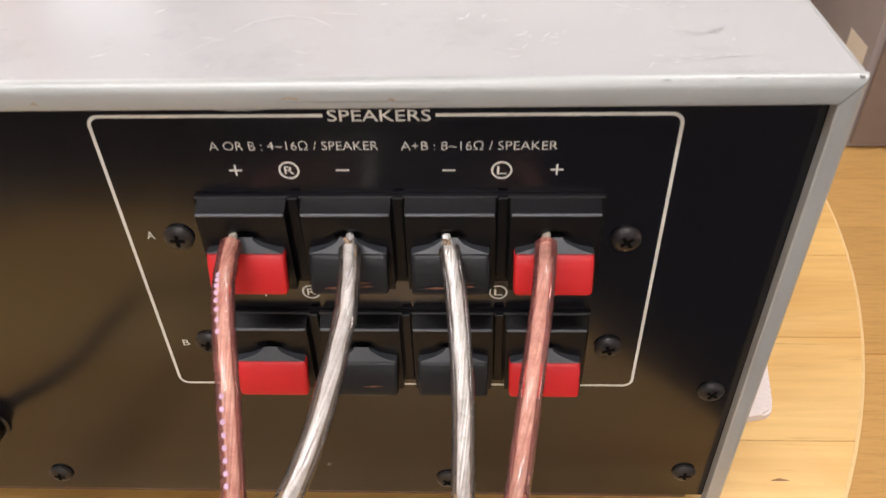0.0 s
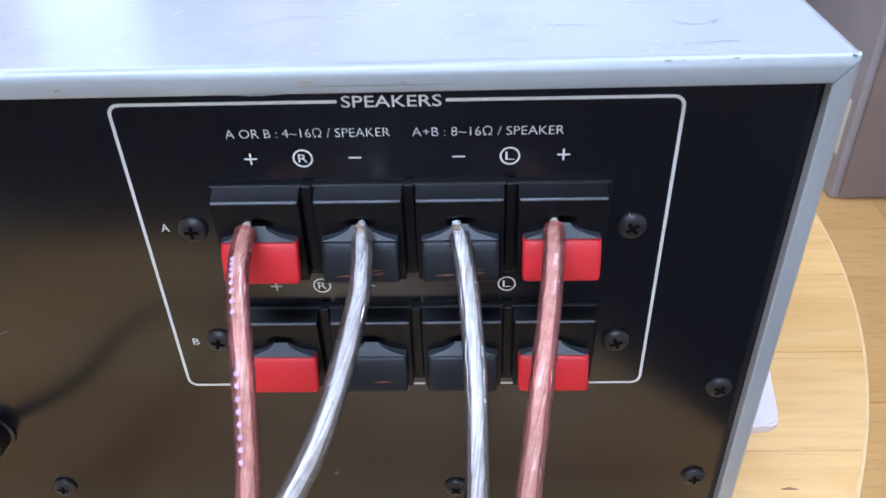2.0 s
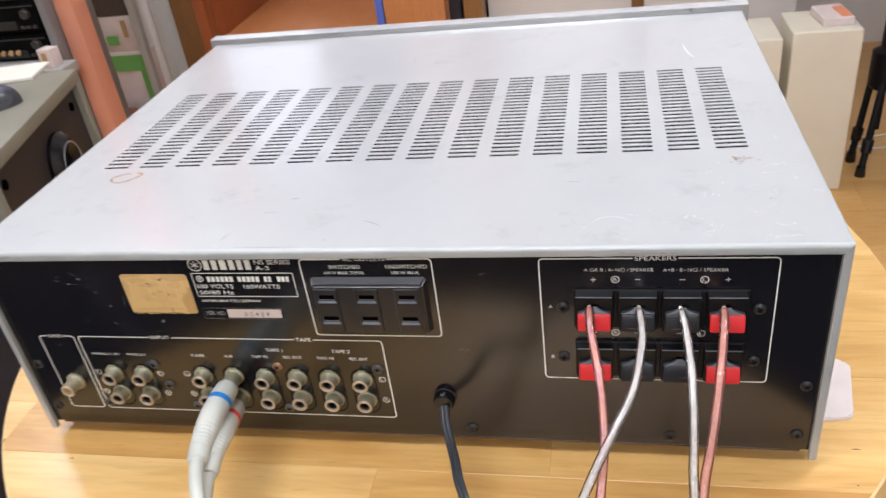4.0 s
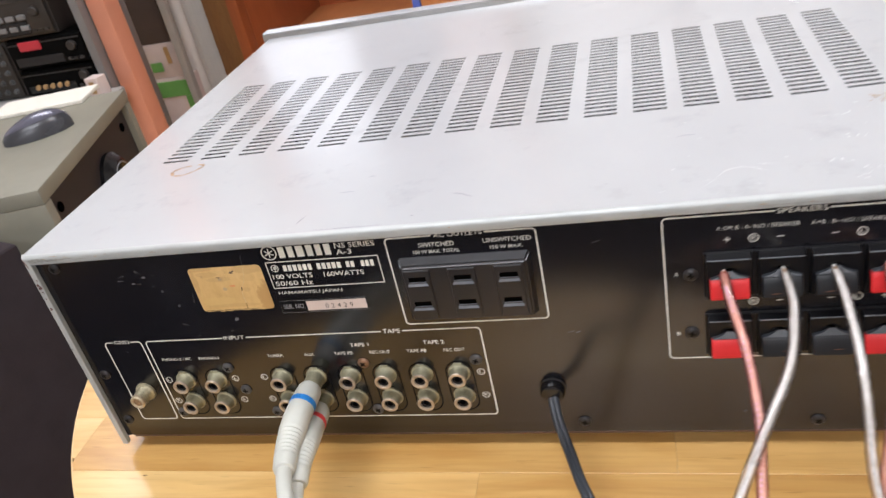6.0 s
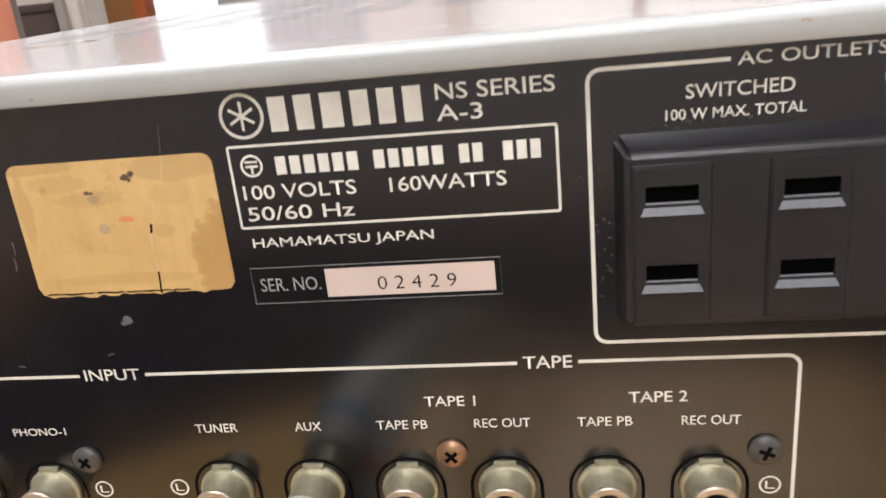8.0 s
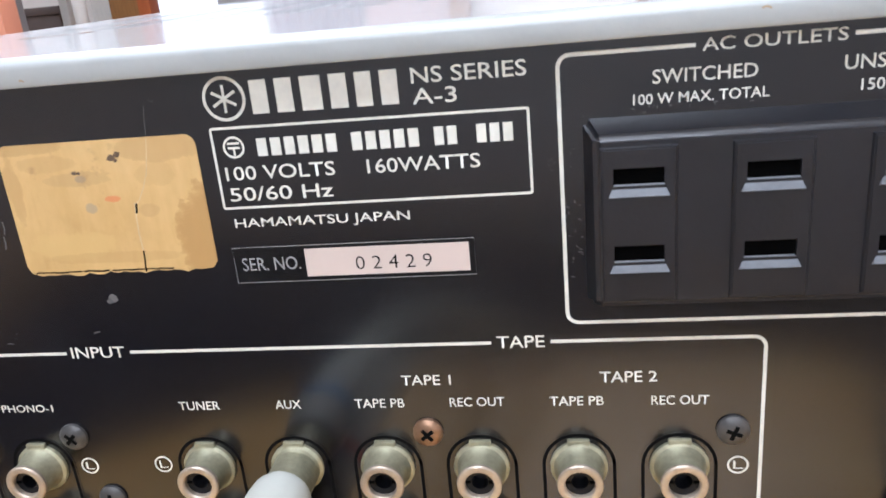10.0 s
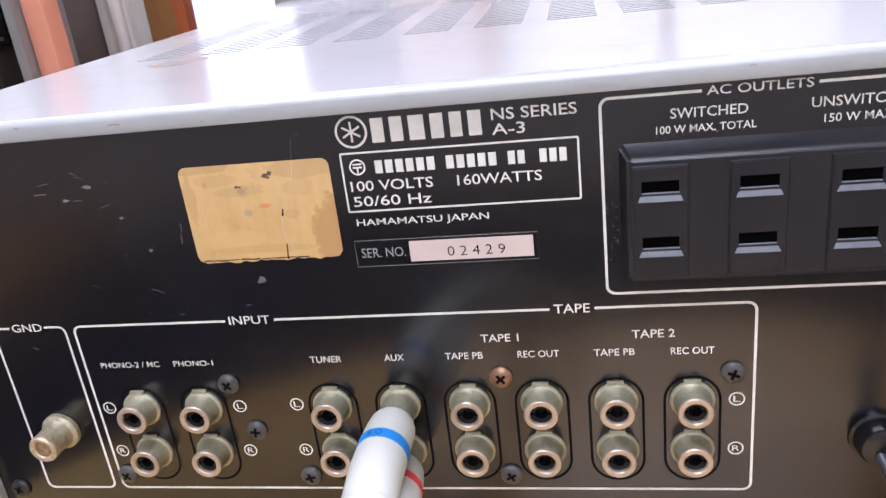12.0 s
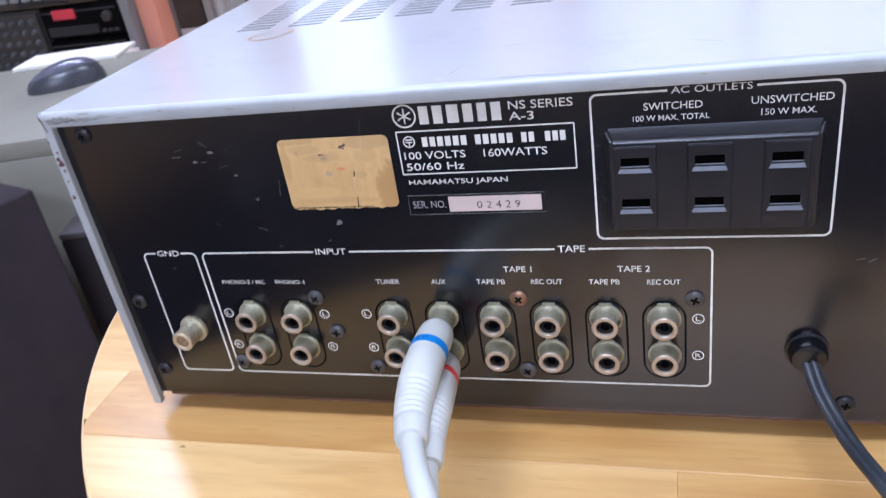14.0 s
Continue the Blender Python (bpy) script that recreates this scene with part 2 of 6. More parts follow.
def tan_paper():
    """Yellowed label paper: mottled, with a few browner stains of ragged outline."""
    m, t, p = nodes("yellowed_label_paper")
    a, b, c = noise_tex(t, 38, 5, 0.6), noise_tex(t, 130, 5, 0.7, None, 6.0), noise_tex(t, 420, 3, 0.6, (1.0, 1.0, 0.3), 8.0)
    edge = noise_tex(t, 170, 6, 0.75, None, 17.0)
    xyz, co = t.nodes.new("ShaderNodeSeparateXYZ"), t.nodes.new("ShaderNodeTexCoord")
    link(t, co.outputs["Object"], xyz.inputs[0])

    def sum_of(op, u, v, w=None):
        n = t.nodes.new("ShaderNodeMath")
        n.operation = op
        for k, q in enumerate((u, v, w)):
            if isinstance(q, (int, float)):
                n.inputs[k].default_value = q
            elif q is not None:
                link(t, q, n.inputs[k])
        return n.outputs[0]

    def stain(col, x, z, rx, rz, tone, most):
        """A stain round a place on the label, in millimetres."""
        dx = sum_of("MULTIPLY_ADD", xyz.outputs[0], 1000 / rx, (217.5 - x) / rx)
        dz = sum_of("MULTIPLY_ADD", xyz.outputs[2], 1000 / rz, (-26.0 - z) / rz)
        d = sum_of("ADD", sum_of("MULTIPLY", dx, dx), sum_of("MULTIPLY", dz, dz))
        d = sum_of("MULTIPLY_ADD", edge, 2.4, sum_of("ADD", d, -1.2))
        return mixc(t, ramp(t, d, [(0.55, (most, most, most)), (0.85, (most * 0.7,) * 3), (1.0, (0, 0, 0))]), col, tone)

    col = ramp(t, a, [(0.3, (0.47, 0.30, 0.105)), (0.46, (0.58, 0.385, 0.145)), (0.6, (0.63, 0.43, 0.175)), (0.75, (0.66, 0.465, 0.21))])
    col = mixc(t, 0.2, col, ramp(t, c, [(0.35, (0.44, 0.28, 0.10)), (0.65, (0.70, 0.50, 0.24))]))
    for x, z, rx, rz, tone, most in (
        (122, 73, 5.5, 10.5, (0.42, 0.25, 0.085), 0.85), (116.5, 90.5, 10, 2.6, (0.46, 0.30, 0.12), 0.6), (100, 85.4, 6.5, 1.5, (0.47, 0.315, 0.13), 0.55),
        (90, 91.6, 8, 1.4, (0.45, 0.29, 0.11), 0.6), (101.4, 79.9, 1.3, 1.1, (0.36, 0.30, 0.20), 0.7), (100.6, 85.4, 1.2, 0.7, (0.33, 0.27, 0.18), 0.7),
        (105.8, 81.5, 1.7, 0.6, (0.62, 0.22, 0.08), 0.8), (96, 73, 9, 3.0, (0.60, 0.42, 0.16), 0.6),
        (87, 84, 1.6, 7.0, (0.46, 0.29, 0.11), 0.6), (94, 88.5, 6, 1.6, (0.48, 0.31, 0.12), 0.45), (112.5, 79, 2.2, 1.4, (0.47, 0.30, 0.12), 0.5), (104, 70.3, 14, 1.2, (0.47, 0.30, 0.11), 0.45), (115, 85.5, 4, 2.4, (0.50, 0.33, 0.13), 0.45)):
        col = stain(col, x, z, rx, rz, tone, most)
    col = mixc(t, ramp(t, b, [(0.62, (0, 0, 0)), (0.74, (0.6, 0.6, 0.6))]), col, (0.34, 0.21, 0.09))
    link(t, col, p.inputs["Base Color"])
    p.inputs["Roughness"].default_value = 0.45
    return m


LID, PANEL, TAN = lid_paint(), panel_paint(), tan_paper()
FLANGE = surf("silver_flange_lacquer", (0.425, 0.445, 0.435), 0.42, 0.25, 0.08, 40, 900, 0.05)
ALU = surf("brushed_aluminium", (0.46, 0.465, 0.46), 0.3, 0.9, 0.06, 30, 1200, 0.05)
INK = surf("white_print", (0.68, 0.67, 0.60), 0.5, 0, 0.10, 300, 1500, 0.0)
INK2 = surf("grey_print", (0.28, 0.28, 0.28), 0.5, 0, 0.10, 300, 1500, 0.0)
PINK = surf("serial_plate_face", (0.61, 0.515, 0.46), 0.4, 0.1, 0.05, 80, 800, 0.0)
BLACK = surf("black_plastic", (0.0055, 0.0055, 0.0068), 0.36, 0, 0.2, 60, 900, 0.08, 0.24)
BLACKG = surf("black_gloss_plastic", (0.005, 0.005, 0.006), 0.2, 0, 0.2, 60, 900, 0.04)
# black plastic made paler, to paint the light caught on lips
LIPLIT = surf("lit_grey_plastic_lip", (0.125, 0.135, 0.15), 0.4, 0, 0.2, 60, 900, 0.08)
LEVER = surf("grey_black_plastic", (0.0095, 0.011, 0.0135), 0.36, 0, 0.2, 60, 900, 0.08, 0.4)
# lighter copy of the lever plastic, for ramps that catch the light
RAMPLIT = surf("lit_grey_plastic", (0.032, 0.036, 0.042), 0.36, 0, 0.25, 60, 900, 0.08)
# near-black for shade inside, in grooves and screw slots; also unit cases
DARK = surf("inside_shade_and_case_black", (0.004, 0.004, 0.004), 0.8, 0.0, 0.2, 30, 400, 0.0, 0.05)
# deepest black: paints the shade in holes; also ink, tears and baffle screws
HOLE = surf("hole_shade_and_deep_black", (0.002, 0.002, 0.002), 0.9, 0.0, 0.1, 30, 400, 0.0, 0.0)
RED = surf("red_plastic", (0.58, 0.016, 0.018), 0.42, 0, 0.10, 60, 900, 0.05)
NICKEL = surf("aged_nickel", (0.34, 0.325, 0.22), 0.48, 0.6, 0.3, 120, 900, 0.06)
RIM = surf("worn_nickel_rim", (0.46, 0.39, 0.305), 0.46, 0.7, 0.2, 160, 900, 0.04)
BRASS = surf("dull_brass", (0.39, 0.355, 0.235), 0.45, 0.55, 0.4, 320, 900, 0.08)
OUTLET = surf("blue_black_plastic", (0.009, 0.0092, 0.012), 0.33, 0, 0.25, 60, 900, 0.08, 0.65)
DUSTY = surf("dusty_screw_steel", (0.075, 0.072, 0.070), 0.42, 0.4, 0.3, 300, 900, 0.08)
SCREW = surf("black_screw_steel", (0.036, 0.034, 0.034), 0.36, 0.5, 0.3, 300, 900, 0.08)
SCREWC = surf("coppery_screw_steel", (0.27, 0.16, 0.095), 0.36, 0.7, 0.3, 300, 900, 0.08)
WHITEP = surf("white_soft_plastic", (0.53, 0.54, 0.485), 0.42, 0, 0.04, 60, 700, 0.05)
JPRINT = surf("faded_jacket_print", (0.60, 0.42, 0.58), 0.5, 0, 0.2, 300, 900, 0.0)
BLUEP = surf("blue_band", (0.03, 0.22, 0.62), 0.45, 0, 0.05, 60, 700, 0.0)
REDB = surf("red_band", (0.72, 0.05, 0.05), 0.45, 0, 0.05, 60, 700, 0.0)
CORD = surf("black_cord_rubber", (0.030, 0.034, 0.040), 0.32, 0, 0.25, 80, 500, 0.1)
SILVERW = surf("tinned_wire", (0.91, 0.88, 0.79), 0.36, 0.3, 0.4, 420, 1500, 0.3, spread=0.3)
COPPERW = surf("copper_wire", (0.98, 0.76, 0.61), 0.34, 0.3, 0.4, 420, 1500, 0.3, spread=0.3)
BARE = surf("bare_copper_ends", (0.50, 0.36, 0.24), 0.35, 0.7, 0.3, 300, 1200, 0.1)
JACKC, JACKR = clear("clear_jacket", (0.995, 0.985, 0.98), (0.80, 0.70, 0.64), 0.07), clear("pink_jacket", (0.995, 0.79, 0.76), (0.96, 0.32, 0.29), 0.16)
TABLEW = pine()
EDGEW = wood("pale_pine_rim", (0.80, 0.57, 0.27), (0.70, 0.46, 0.18), 0.4, (6, 6, 60), 0.0)
RIMW = wood("pine_edge", (0.66, 0.45, 0.21), (0.50, 0.30, 0.12), 0.4, (6, 6, 60), 0.05)
FLOORW = wood("floor_laminate", (0.72, 0.43, 0.145), (0.56, 0.31, 0.085), 0.35, (1.2, 14, 14), 0.15)
WALLP = surf("white_wall_paint", (0.74, 0.72, 0.70), 0.7, 0, 0.03, 3, 300, 0.15)
CEILP = surf("ceiling_paint", (0.78, 0.77, 0.75), 0.8, 0, 0.03, 3, 300, 0.1)
BEIGE = surf("beige_vinyl", (0.235, 0.225, 0.175), 0.5, 0, 0.1, 20, 700, 0.1)
BROWNB = surf("brown_baffle", (0.019, 0.0145, 0.0155), 0.55, 0, 0.15, 20, 700, 0.15)
DARKBR = surf("dark_brown_cloth", (0.034, 0.028, 0.032), 0.9, 0, 0.2, 30, 900, 0.25, 0.2)
BROWNC = surf("dark_brown_carton", (0.085, 0.062, 0.054), 0.7, 0, 0.15, 20, 500, 0.1)
CREAM = surf("cream_paint", (0.72, 0.67, 0.54), 0.4, 0, 0.05, 8, 500, 0.05)
ORANGE = wood("orange_wood", (0.62, 0.26, 0.09), (0.48, 0.17, 0.05), 0.4, (20, 20, 1.5), 0.05)
PINKW = surf("salmon_paint", (0.72, 0.32, 0.21), 0.5, 0, 0.06, 10, 400, 0.08)
REDWOOD = wood("red_brown_wood", (0.36, 0.10, 0.03), (0.25, 0.06, 0.018), 0.4, (20, 20, 1.5), 0.05)
BROWNW = wood("brown_frame_wood", (0.30, 0.15, 0.05), (0.20, 0.09, 0.03), 0.4, (20, 20, 1.5), 0.05)
GREYM = surf("grey_metal", (0.26, 0.27, 0.28), 0.45, 0.4, 0.1, 12, 500, 0.05)
CABSIDE = surf("grey_lilac_laminate", (0.34, 0.325, 0.345), 0.45, 0, 0.06, 12, 500, 0.05)
CABFRONT = surf("taupe_laminate", (0.23, 0.185, 0.165), 0.5, 0, 0.08, 12, 500, 0.05)
SHELFM = surf("grey_shelf_paint", (0.40, 0.39, 0.37), 0.5, 0, 0.08, 12, 500, 0.05)
WHITEC = surf("white_cardboard", (0.70, 0.60, 0.57), 0.7, 0, 0.06, 20, 400, 0.1)
GREEN = surf("green_print", (0.16, 0.42, 0.10), 0.6, 0, 0.08, 20, 400, 0.0)
BLUEF = surf("blue_strip", (0.10, 0.16, 0.62), 0.6, 0, 0.06, 20, 400, 0.0)
PAPER = surf("white_paper", (0.78, 0.75, 0.66), 0.7, 0, 0.03, 20, 400, 0.05)
CURT = surf("pale_curtain_cloth", (0.78, 0.76, 0.72), 0.85, 0, 0.04, 20, 400, 0.2)
REDLED, AMBER = surf("red_display", (0.55, 0.03, 0.05), 0.4), surf("amber_knob", (0.45, 0.28, 0.12), 0.4)
ORANGEP = surf("orange_print", (0.72, 0.25, 0.12), 0.6, 0, 0.06, 20, 400, 0.0)
MOUSET = surf("lilac_grey_mouse_shell", (0.13, 0.13, 0.17), 0.22, 0.3, 0.1, 40, 700, 0.03)
GREYBR = surf("grey_brown_case", (0.042, 0.037, 0.033), 0.45, 0.2, 0.15, 30, 700, 0.05)
MOUSE = surf("dark_grey_mouse_plastic", (0.05, 0.052, 0.06), 0.25, 0, 0.1, 40, 700, 0.03)
RUG = surf("dark_reflection_rug_pile", (0.032, 0.032, 0.038), 0.95, 0, 0.3, 30, 700, 0.4)
SMUDGE = surf("brown_residue", (0.36, 0.27, 0.16), 0.6, 0, 0.3, 200, 900, 0.0)
SCRATCH = surf("bare_scratch", (0.13, 0.128, 0.128), 0.5, 0, 0.3, 200, 900, 0.0)
CRACK = surf("pale_paper_crack", (0.56, 0.43, 0.24), 0.6, 0, 0.2, 200, 900, 0.0)
RINGB = surf("brown_glue_residue", (0.30, 0.195, 0.115), 0.6, 0, 0.4, 160, 900, 0.0)
RUBBED = surf("rubbed_brown_scuff", (0.14, 0.06, 0.035), 0.6, 0, 0.4, 300, 900, 0.0)
SMEAR = surf("grey_smear", (0.47, 0.48, 0.48), 0.42, 0.1, 0.2, 200, 900, 0.0)
NICK = surf("pale_scuff", (0.115, 0.11, 0.108), 0.6, 0, 0.3, 300, 900, 0.0)
GLOW, gt, gp = nodes("tube_glow")
gp.inputs["Emission Color"].default_value, gp.inputs["Emission Strength"].default_value = (1.0, 0.96, 0.9, 1), 6.0
DAY, dt, dp = nodes("daylight_glow")
dp.inputs["Emission Color"].default_value, dp.inputs["Emission Strength"].default_value = (1.0, 0.93, 0.89, 1), 0.8


# ---- building blocks; lengths here in millimetres from the amplifier's rear left edge ----
def W(x, y, z):
    return Vector(((x - 217.5) / 1000, y / 1000, (z + 26) / 1000 + TABLE))


def thing(name, at, label, category, group="", kind=""):
    ob = new(name)
    ob.empty_display_size = 0.02
    ob.location = W(*at)
    return tagged(ob, label, category, group, kind)


def root_at(ob):
    p = Vector((0, 0, 0))
    while ob:
        p += ob.location
        ob = ob.parent
    return p


def mesh_of(bm, material, base, smooth=True):
    bmesh.ops.recalc_face_normals(bm, faces=bm.faces)
    for v in bm.verts:
        v.co = W(*v.co) - base
    me = bpy.data.meshes.new("mesh")
    bm.to_mesh(me)
    bm.free()
    for m in material if isinstance(material, (list, tuple)) else [material]:
        me.materials.append(m)
    if smooth and me.polygons:
        me.polygons.foreach_set("use_smooth", [True] * len(me.polygons))
        me.set_sharp_from_angle(angle=radians(32))
    return me


def part(name, bm, material, parent, label="", smooth=True):
    me = mesh_of(bm, material, root_at(parent), smooth)
    me.name = name
    ob = new(name, me)
    ob.parent = parent
    return tagged(ob, label)


def solid(name, bm, material, at, label, category, group="", kind="", smooth=True):
    """A thing or a piece of the setting that is one mesh, with its origin at the given place."""
    base = W(*at)
    ob = new(name, mesh_of(bm, material, base, smooth))
    ob.data.name = name
    ob.location = base
    return tagged(ob, label, category, group, kind)


def B():
    return bmesh.new()


def box(bm, x0, x1, y0, y1, z0, z1, bevel=0.0, seg=2, turn=0.0, pivot=None):
    r = bmesh.ops.create_cube(bm, size=1.0)
    vs = r["verts"]
    for v in vs:
        v.co = Vector(((x0 + x1) / 2 + v.co.x * (x1 - x0), (y0 + y1) / 2 + v.co.y * (y1 - y0), (z0 + z1) / 2 + v.co.z * (z1 - z0)))
    if bevel:
        es = list({e for v in vs for e in v.link_edges})
        vs = list(set(bmesh.ops.bevel(bm, geom=es, offset=bevel, segments=seg, profile=0.6, affect="EDGES")["verts"]) | {v for v in vs if v.is_valid})
    if turn:
        c = Vector(pivot or ((x0 + x1) / 2, (y0 + y1) / 2, 0))
        bmesh.ops.rotate(bm, verts=vs, cent=c, matrix=Matrix.Rotation(radians(turn), 3, "Z"))
    return bm


def lathe(bm, o, axis, prof, seg=24, closed=True):
    """Rings at (distance along the axis, radius)."""
    o, a = Vector(o), Vector(axis).normalized()
    u = a.orthogonal().normalized()
    w = a.cross(u)
    rings = []
    for d, r in prof:
        rings.append([bm.verts.new(o + a * d + (u * math.cos(k * math.tau / seg) + w * math.sin(k * math.tau / seg)) * max(r, 1e-4)) for k in range(seg)])
    for p, q in zip(rings, rings[1:]):
        for k in range(seg):
            bm.faces.new((p[k], p[(k + 1) % seg], q[(k + 1) % seg], q[k]))
    if closed:
        bm.faces.new(rings[0][::-1])
        bm.faces.new(rings[-1])
    return bm


def spline(pts, n):
    """Catmull-Rom through the points."""
    p = [Vector(q) for q in pts]
    p = [p[0] * 2 - p[1], *p, p[-1] * 2 - p[-2]]
    out = []
    for i in range(1, len(p) - 2):
        for k in range(n):
            s = k / n
            a, b, c, d = p[i - 1], p[i], p[i + 1], p[i + 2]
            out.append(0.5 * (2 * b + (c - a) * s + (2 * a - 5 * b + 4 * c - d) * s * s + (3 * b - a - 3 * c + d) * s ** 3))
    return out + [p[-2]]


def frames_along(path):
    out, u = [], None
    for i, q in enumerate(path):
        a = (path[min(i + 1, len(path) - 1)] - path[max(i - 1, 0)]).normalized()
        u = a.orthogonal().normalized() if u is None else (u - a * u.dot(a)).normalized()
        out.append((q, u, a.cross(u), a))
    return out


def tube(bm, path, r, seg=14, flat=1.0, radii=None):
    rings = []
    for i, (q, u, w, a) in enumerate(frames_along(path)):
        rr = radii[i] if radii else r
        rings.append([bm.verts.new(q + (u * math.cos(k * math.tau / seg) * flat + w * math.sin(k * math.tau / seg)) * rr) for k in range(seg)])
    for p, q in zip(rings, rings[1:]):
        for k in range(seg):
            bm.faces.new((p[k], p[(k + 1) % seg], q[(k + 1) % seg], q[k]))
    bm.faces.new(rings[0][::-1])
    bm.faces.new(rings[-1])
    return bm


def plate(bm, pts, y0, y1):
    """A flat piece: an outline in x and z, from y0 to y1."""
    a = [bm.verts.new((x, y0, z)) for x, z in pts]
    b = [bm.verts.new((x, y1, z)) for x, z in pts]
    bm.faces.new(a)
    bm.faces.new(b[::-1])
    n = len(pts)
    for i in range(n):
        bm.faces.new((a[i], b[i], b[(i + 1) % n], a[(i + 1) % n]))
    return bm


def round_rect(x0, x1, z0, z1, r, n=5):
    out = []
    for cx, cz, a0 in ((x1 - r, z1 - r, 0), (x0 + r, z1 - r, 90), (x0 + r, z0 + r, 180), (x1 - r, z0 + r, 270)):
        for k in range(n + 1):
            a = radians(a0 + 90 * k / n)
            out.append((cx + r * math.cos(a), cz + r * math.sin(a)))
    return out


def stroke(bm, pts, w, y):
    """A printed line of width w along points in x and z."""
    n = len(pts)
    left, right = [], []
    for i, (x, z) in enumerate(pts):
        p, q = pts[max(i - 1, 0)], pts[min(i + 1, n - 1)]
        d = Vector((q[0] - p[0], q[1] - p[1])).normalized()
        left.append(bm.verts.new((x - d.y * w / 2, y, z + d.x * w / 2)))
        right.append(bm.verts.new((x + d.y * w / 2, y, z - d.x * w / 2)))
    for i in range(n - 1):
        bm.faces.new((left[i], left[i + 1], right[i + 1], right[i]))
    return bm


def ring_print(bm, x, z, r, w, y, seg=28):
    pts = [(x + r * math.cos(k * math.tau / seg), z + r * math.sin(k * math.tau / seg)) for k in range(seg + 1)]
    return stroke(bm, pts, w, y)


PRINT = -0.06


def lettering(text, x0, x1, z0, z1, parent, material=None, bold=0.012, y=PRINT):
    """Printed words that fill the given box."""
    cu = bpy.data.curves.new("words", "FONT")
    cu.body, cu.offset, cu.resolution_u = text, bold, 3
    ob = bpy.data.objects.new("words", cu)
    me = bpy.data.meshes.new_from_object(ob)
    bpy.data.objects.remove(ob)
    bpy.data.curves.remove(cu)
    co = np.array([v.co[:2] for v in me.vertices])
    lo, hi = co.min(0), co.max(0)
    base = root_at(parent)
    for v, (a, b) in zip(me.vertices, co):
        v.co = W(x0 + (a - lo[0]) / (hi[0] - lo[0]) * (x1 - x0), y, z0 + (b - lo[1]) / (hi[1] - lo[1]) * (z1 - z0)) - base
    me.name = "lettering"
    me.materials.append(material or INK)
    out = new("lettering", me)
    out.parent = parent
    return tagged(out, "printed lettering")


# ---- the room ----
FZ = -726.0      # floor, below the table top


def slab(name, x0, x1, y0, y1, z0, z1, material, label, category):
    return solid(name, box(B(), x0, x1, y0, y1, z0, z1), material, ((x0 + x1) / 2, (y0 + y1) / 2, z0), label, category, "", "structure", False)


X0, X1, Y0, Y1, ZC = -2300.0, 2100.0, -2600.0, 2620.0, 1680.0
floor = slab("floor", X0 - 100, X1 + 100, Y0 - 100, Y1 + 100, FZ - 60, FZ - 3, FLOORW, "light brown laminate floor", "floor")
slab("ceiling", X0 - 100, X1 + 100, Y0 - 100, Y1 + 100, ZC, ZC + 60, CEILP, "white painted ceiling", "ceiling")
slab("wall_west", X0 - 100, X0, Y0, Y1, FZ - 3, ZC, WALLP, "white painted wall", "wall")
slab("wall_east", X1, X1 + 100, Y0, Y1, FZ - 3, ZC, WALLP, "white painted wall", "wall")
slab("wall_south", X0, X1, Y0 - 100, Y0, FZ - 3, ZC, WALLP, "white painted wall", "wall")
# the far wall, with the window's opening left of the middle
WX0, WX1, WZ0, WZ1 = -1250.0, -760.0, -170.0, 1350.0
bm = B()
box(bm, X0, WX0, Y1, Y1 + 100, FZ - 3, ZC)
box(bm, WX1, X1, Y1, Y1 + 100, FZ - 3, ZC)
box(bm, WX0, WX1, Y1, Y1 + 100, FZ - 3, WZ0)
box(bm, WX0, WX1, Y1, Y1 + 100, WZ1, ZC)
solid("wall_north", bm, WALLP, (0, Y1, FZ), "white painted wall with a window opening", "wall", "", "structure", False)
win = thing("window_1", ((WX0 + WX1) / 2, Y1 + 50, WZ0), "bright window with a white frame in the far wall", "window", "", "structure")
bm = B()
for a, b, c, d in ((WX0, WX0 + 40, WZ0, WZ1), (WX1 - 40, WX1, WZ0, WZ1), (WX0 + 40, WX1 - 40, WZ0, WZ0 + 40), (WX0 + 40, WX1 - 40, WZ1 - 40, WZ1)):
    box(bm, a, b, Y1 + 30, Y1 + 70, c, d)
part("window_frame", bm, WALLP, win, "", False)
solid("backdrop", box(B(), WX0 - 300, WX1 + 300, Y1 + 400, Y1 + 410, WZ0 - 300, WZ1 + 300), DAY, (WX0, Y1 + 400, WZ0 - 300), "bright overcast sky outside the window", "sky", "", "structure", False)

# unseen rug, added so that the rear panel mirrors something dark
solid("rug", box(B(), -1500, 1700, -2450, -180, FZ - 3, FZ + 6, 3), RUG, (100, -1300, FZ), "unseen dark grey rug on the laminate floor, added to darken the panel's reflection", "rug")

# floor boards
bm_count = 0
for i in range(9):
    y0 = 700 + i * 150
    for j in range(3):
        x0 = 350 + j * 620 + (i % 3) * 180 - 400
        me = mesh_of(box(B(), x0 + 0.3, x0 + 619.7, y0 + 0.3, y0 + 149.7, FZ - 3, FZ), FLOORW, W(x0, y0, FZ), False)
        ob = new("floor_board", me)
        ob.parent = floor
        ob.location = W(x0, y0, FZ) - floor.location


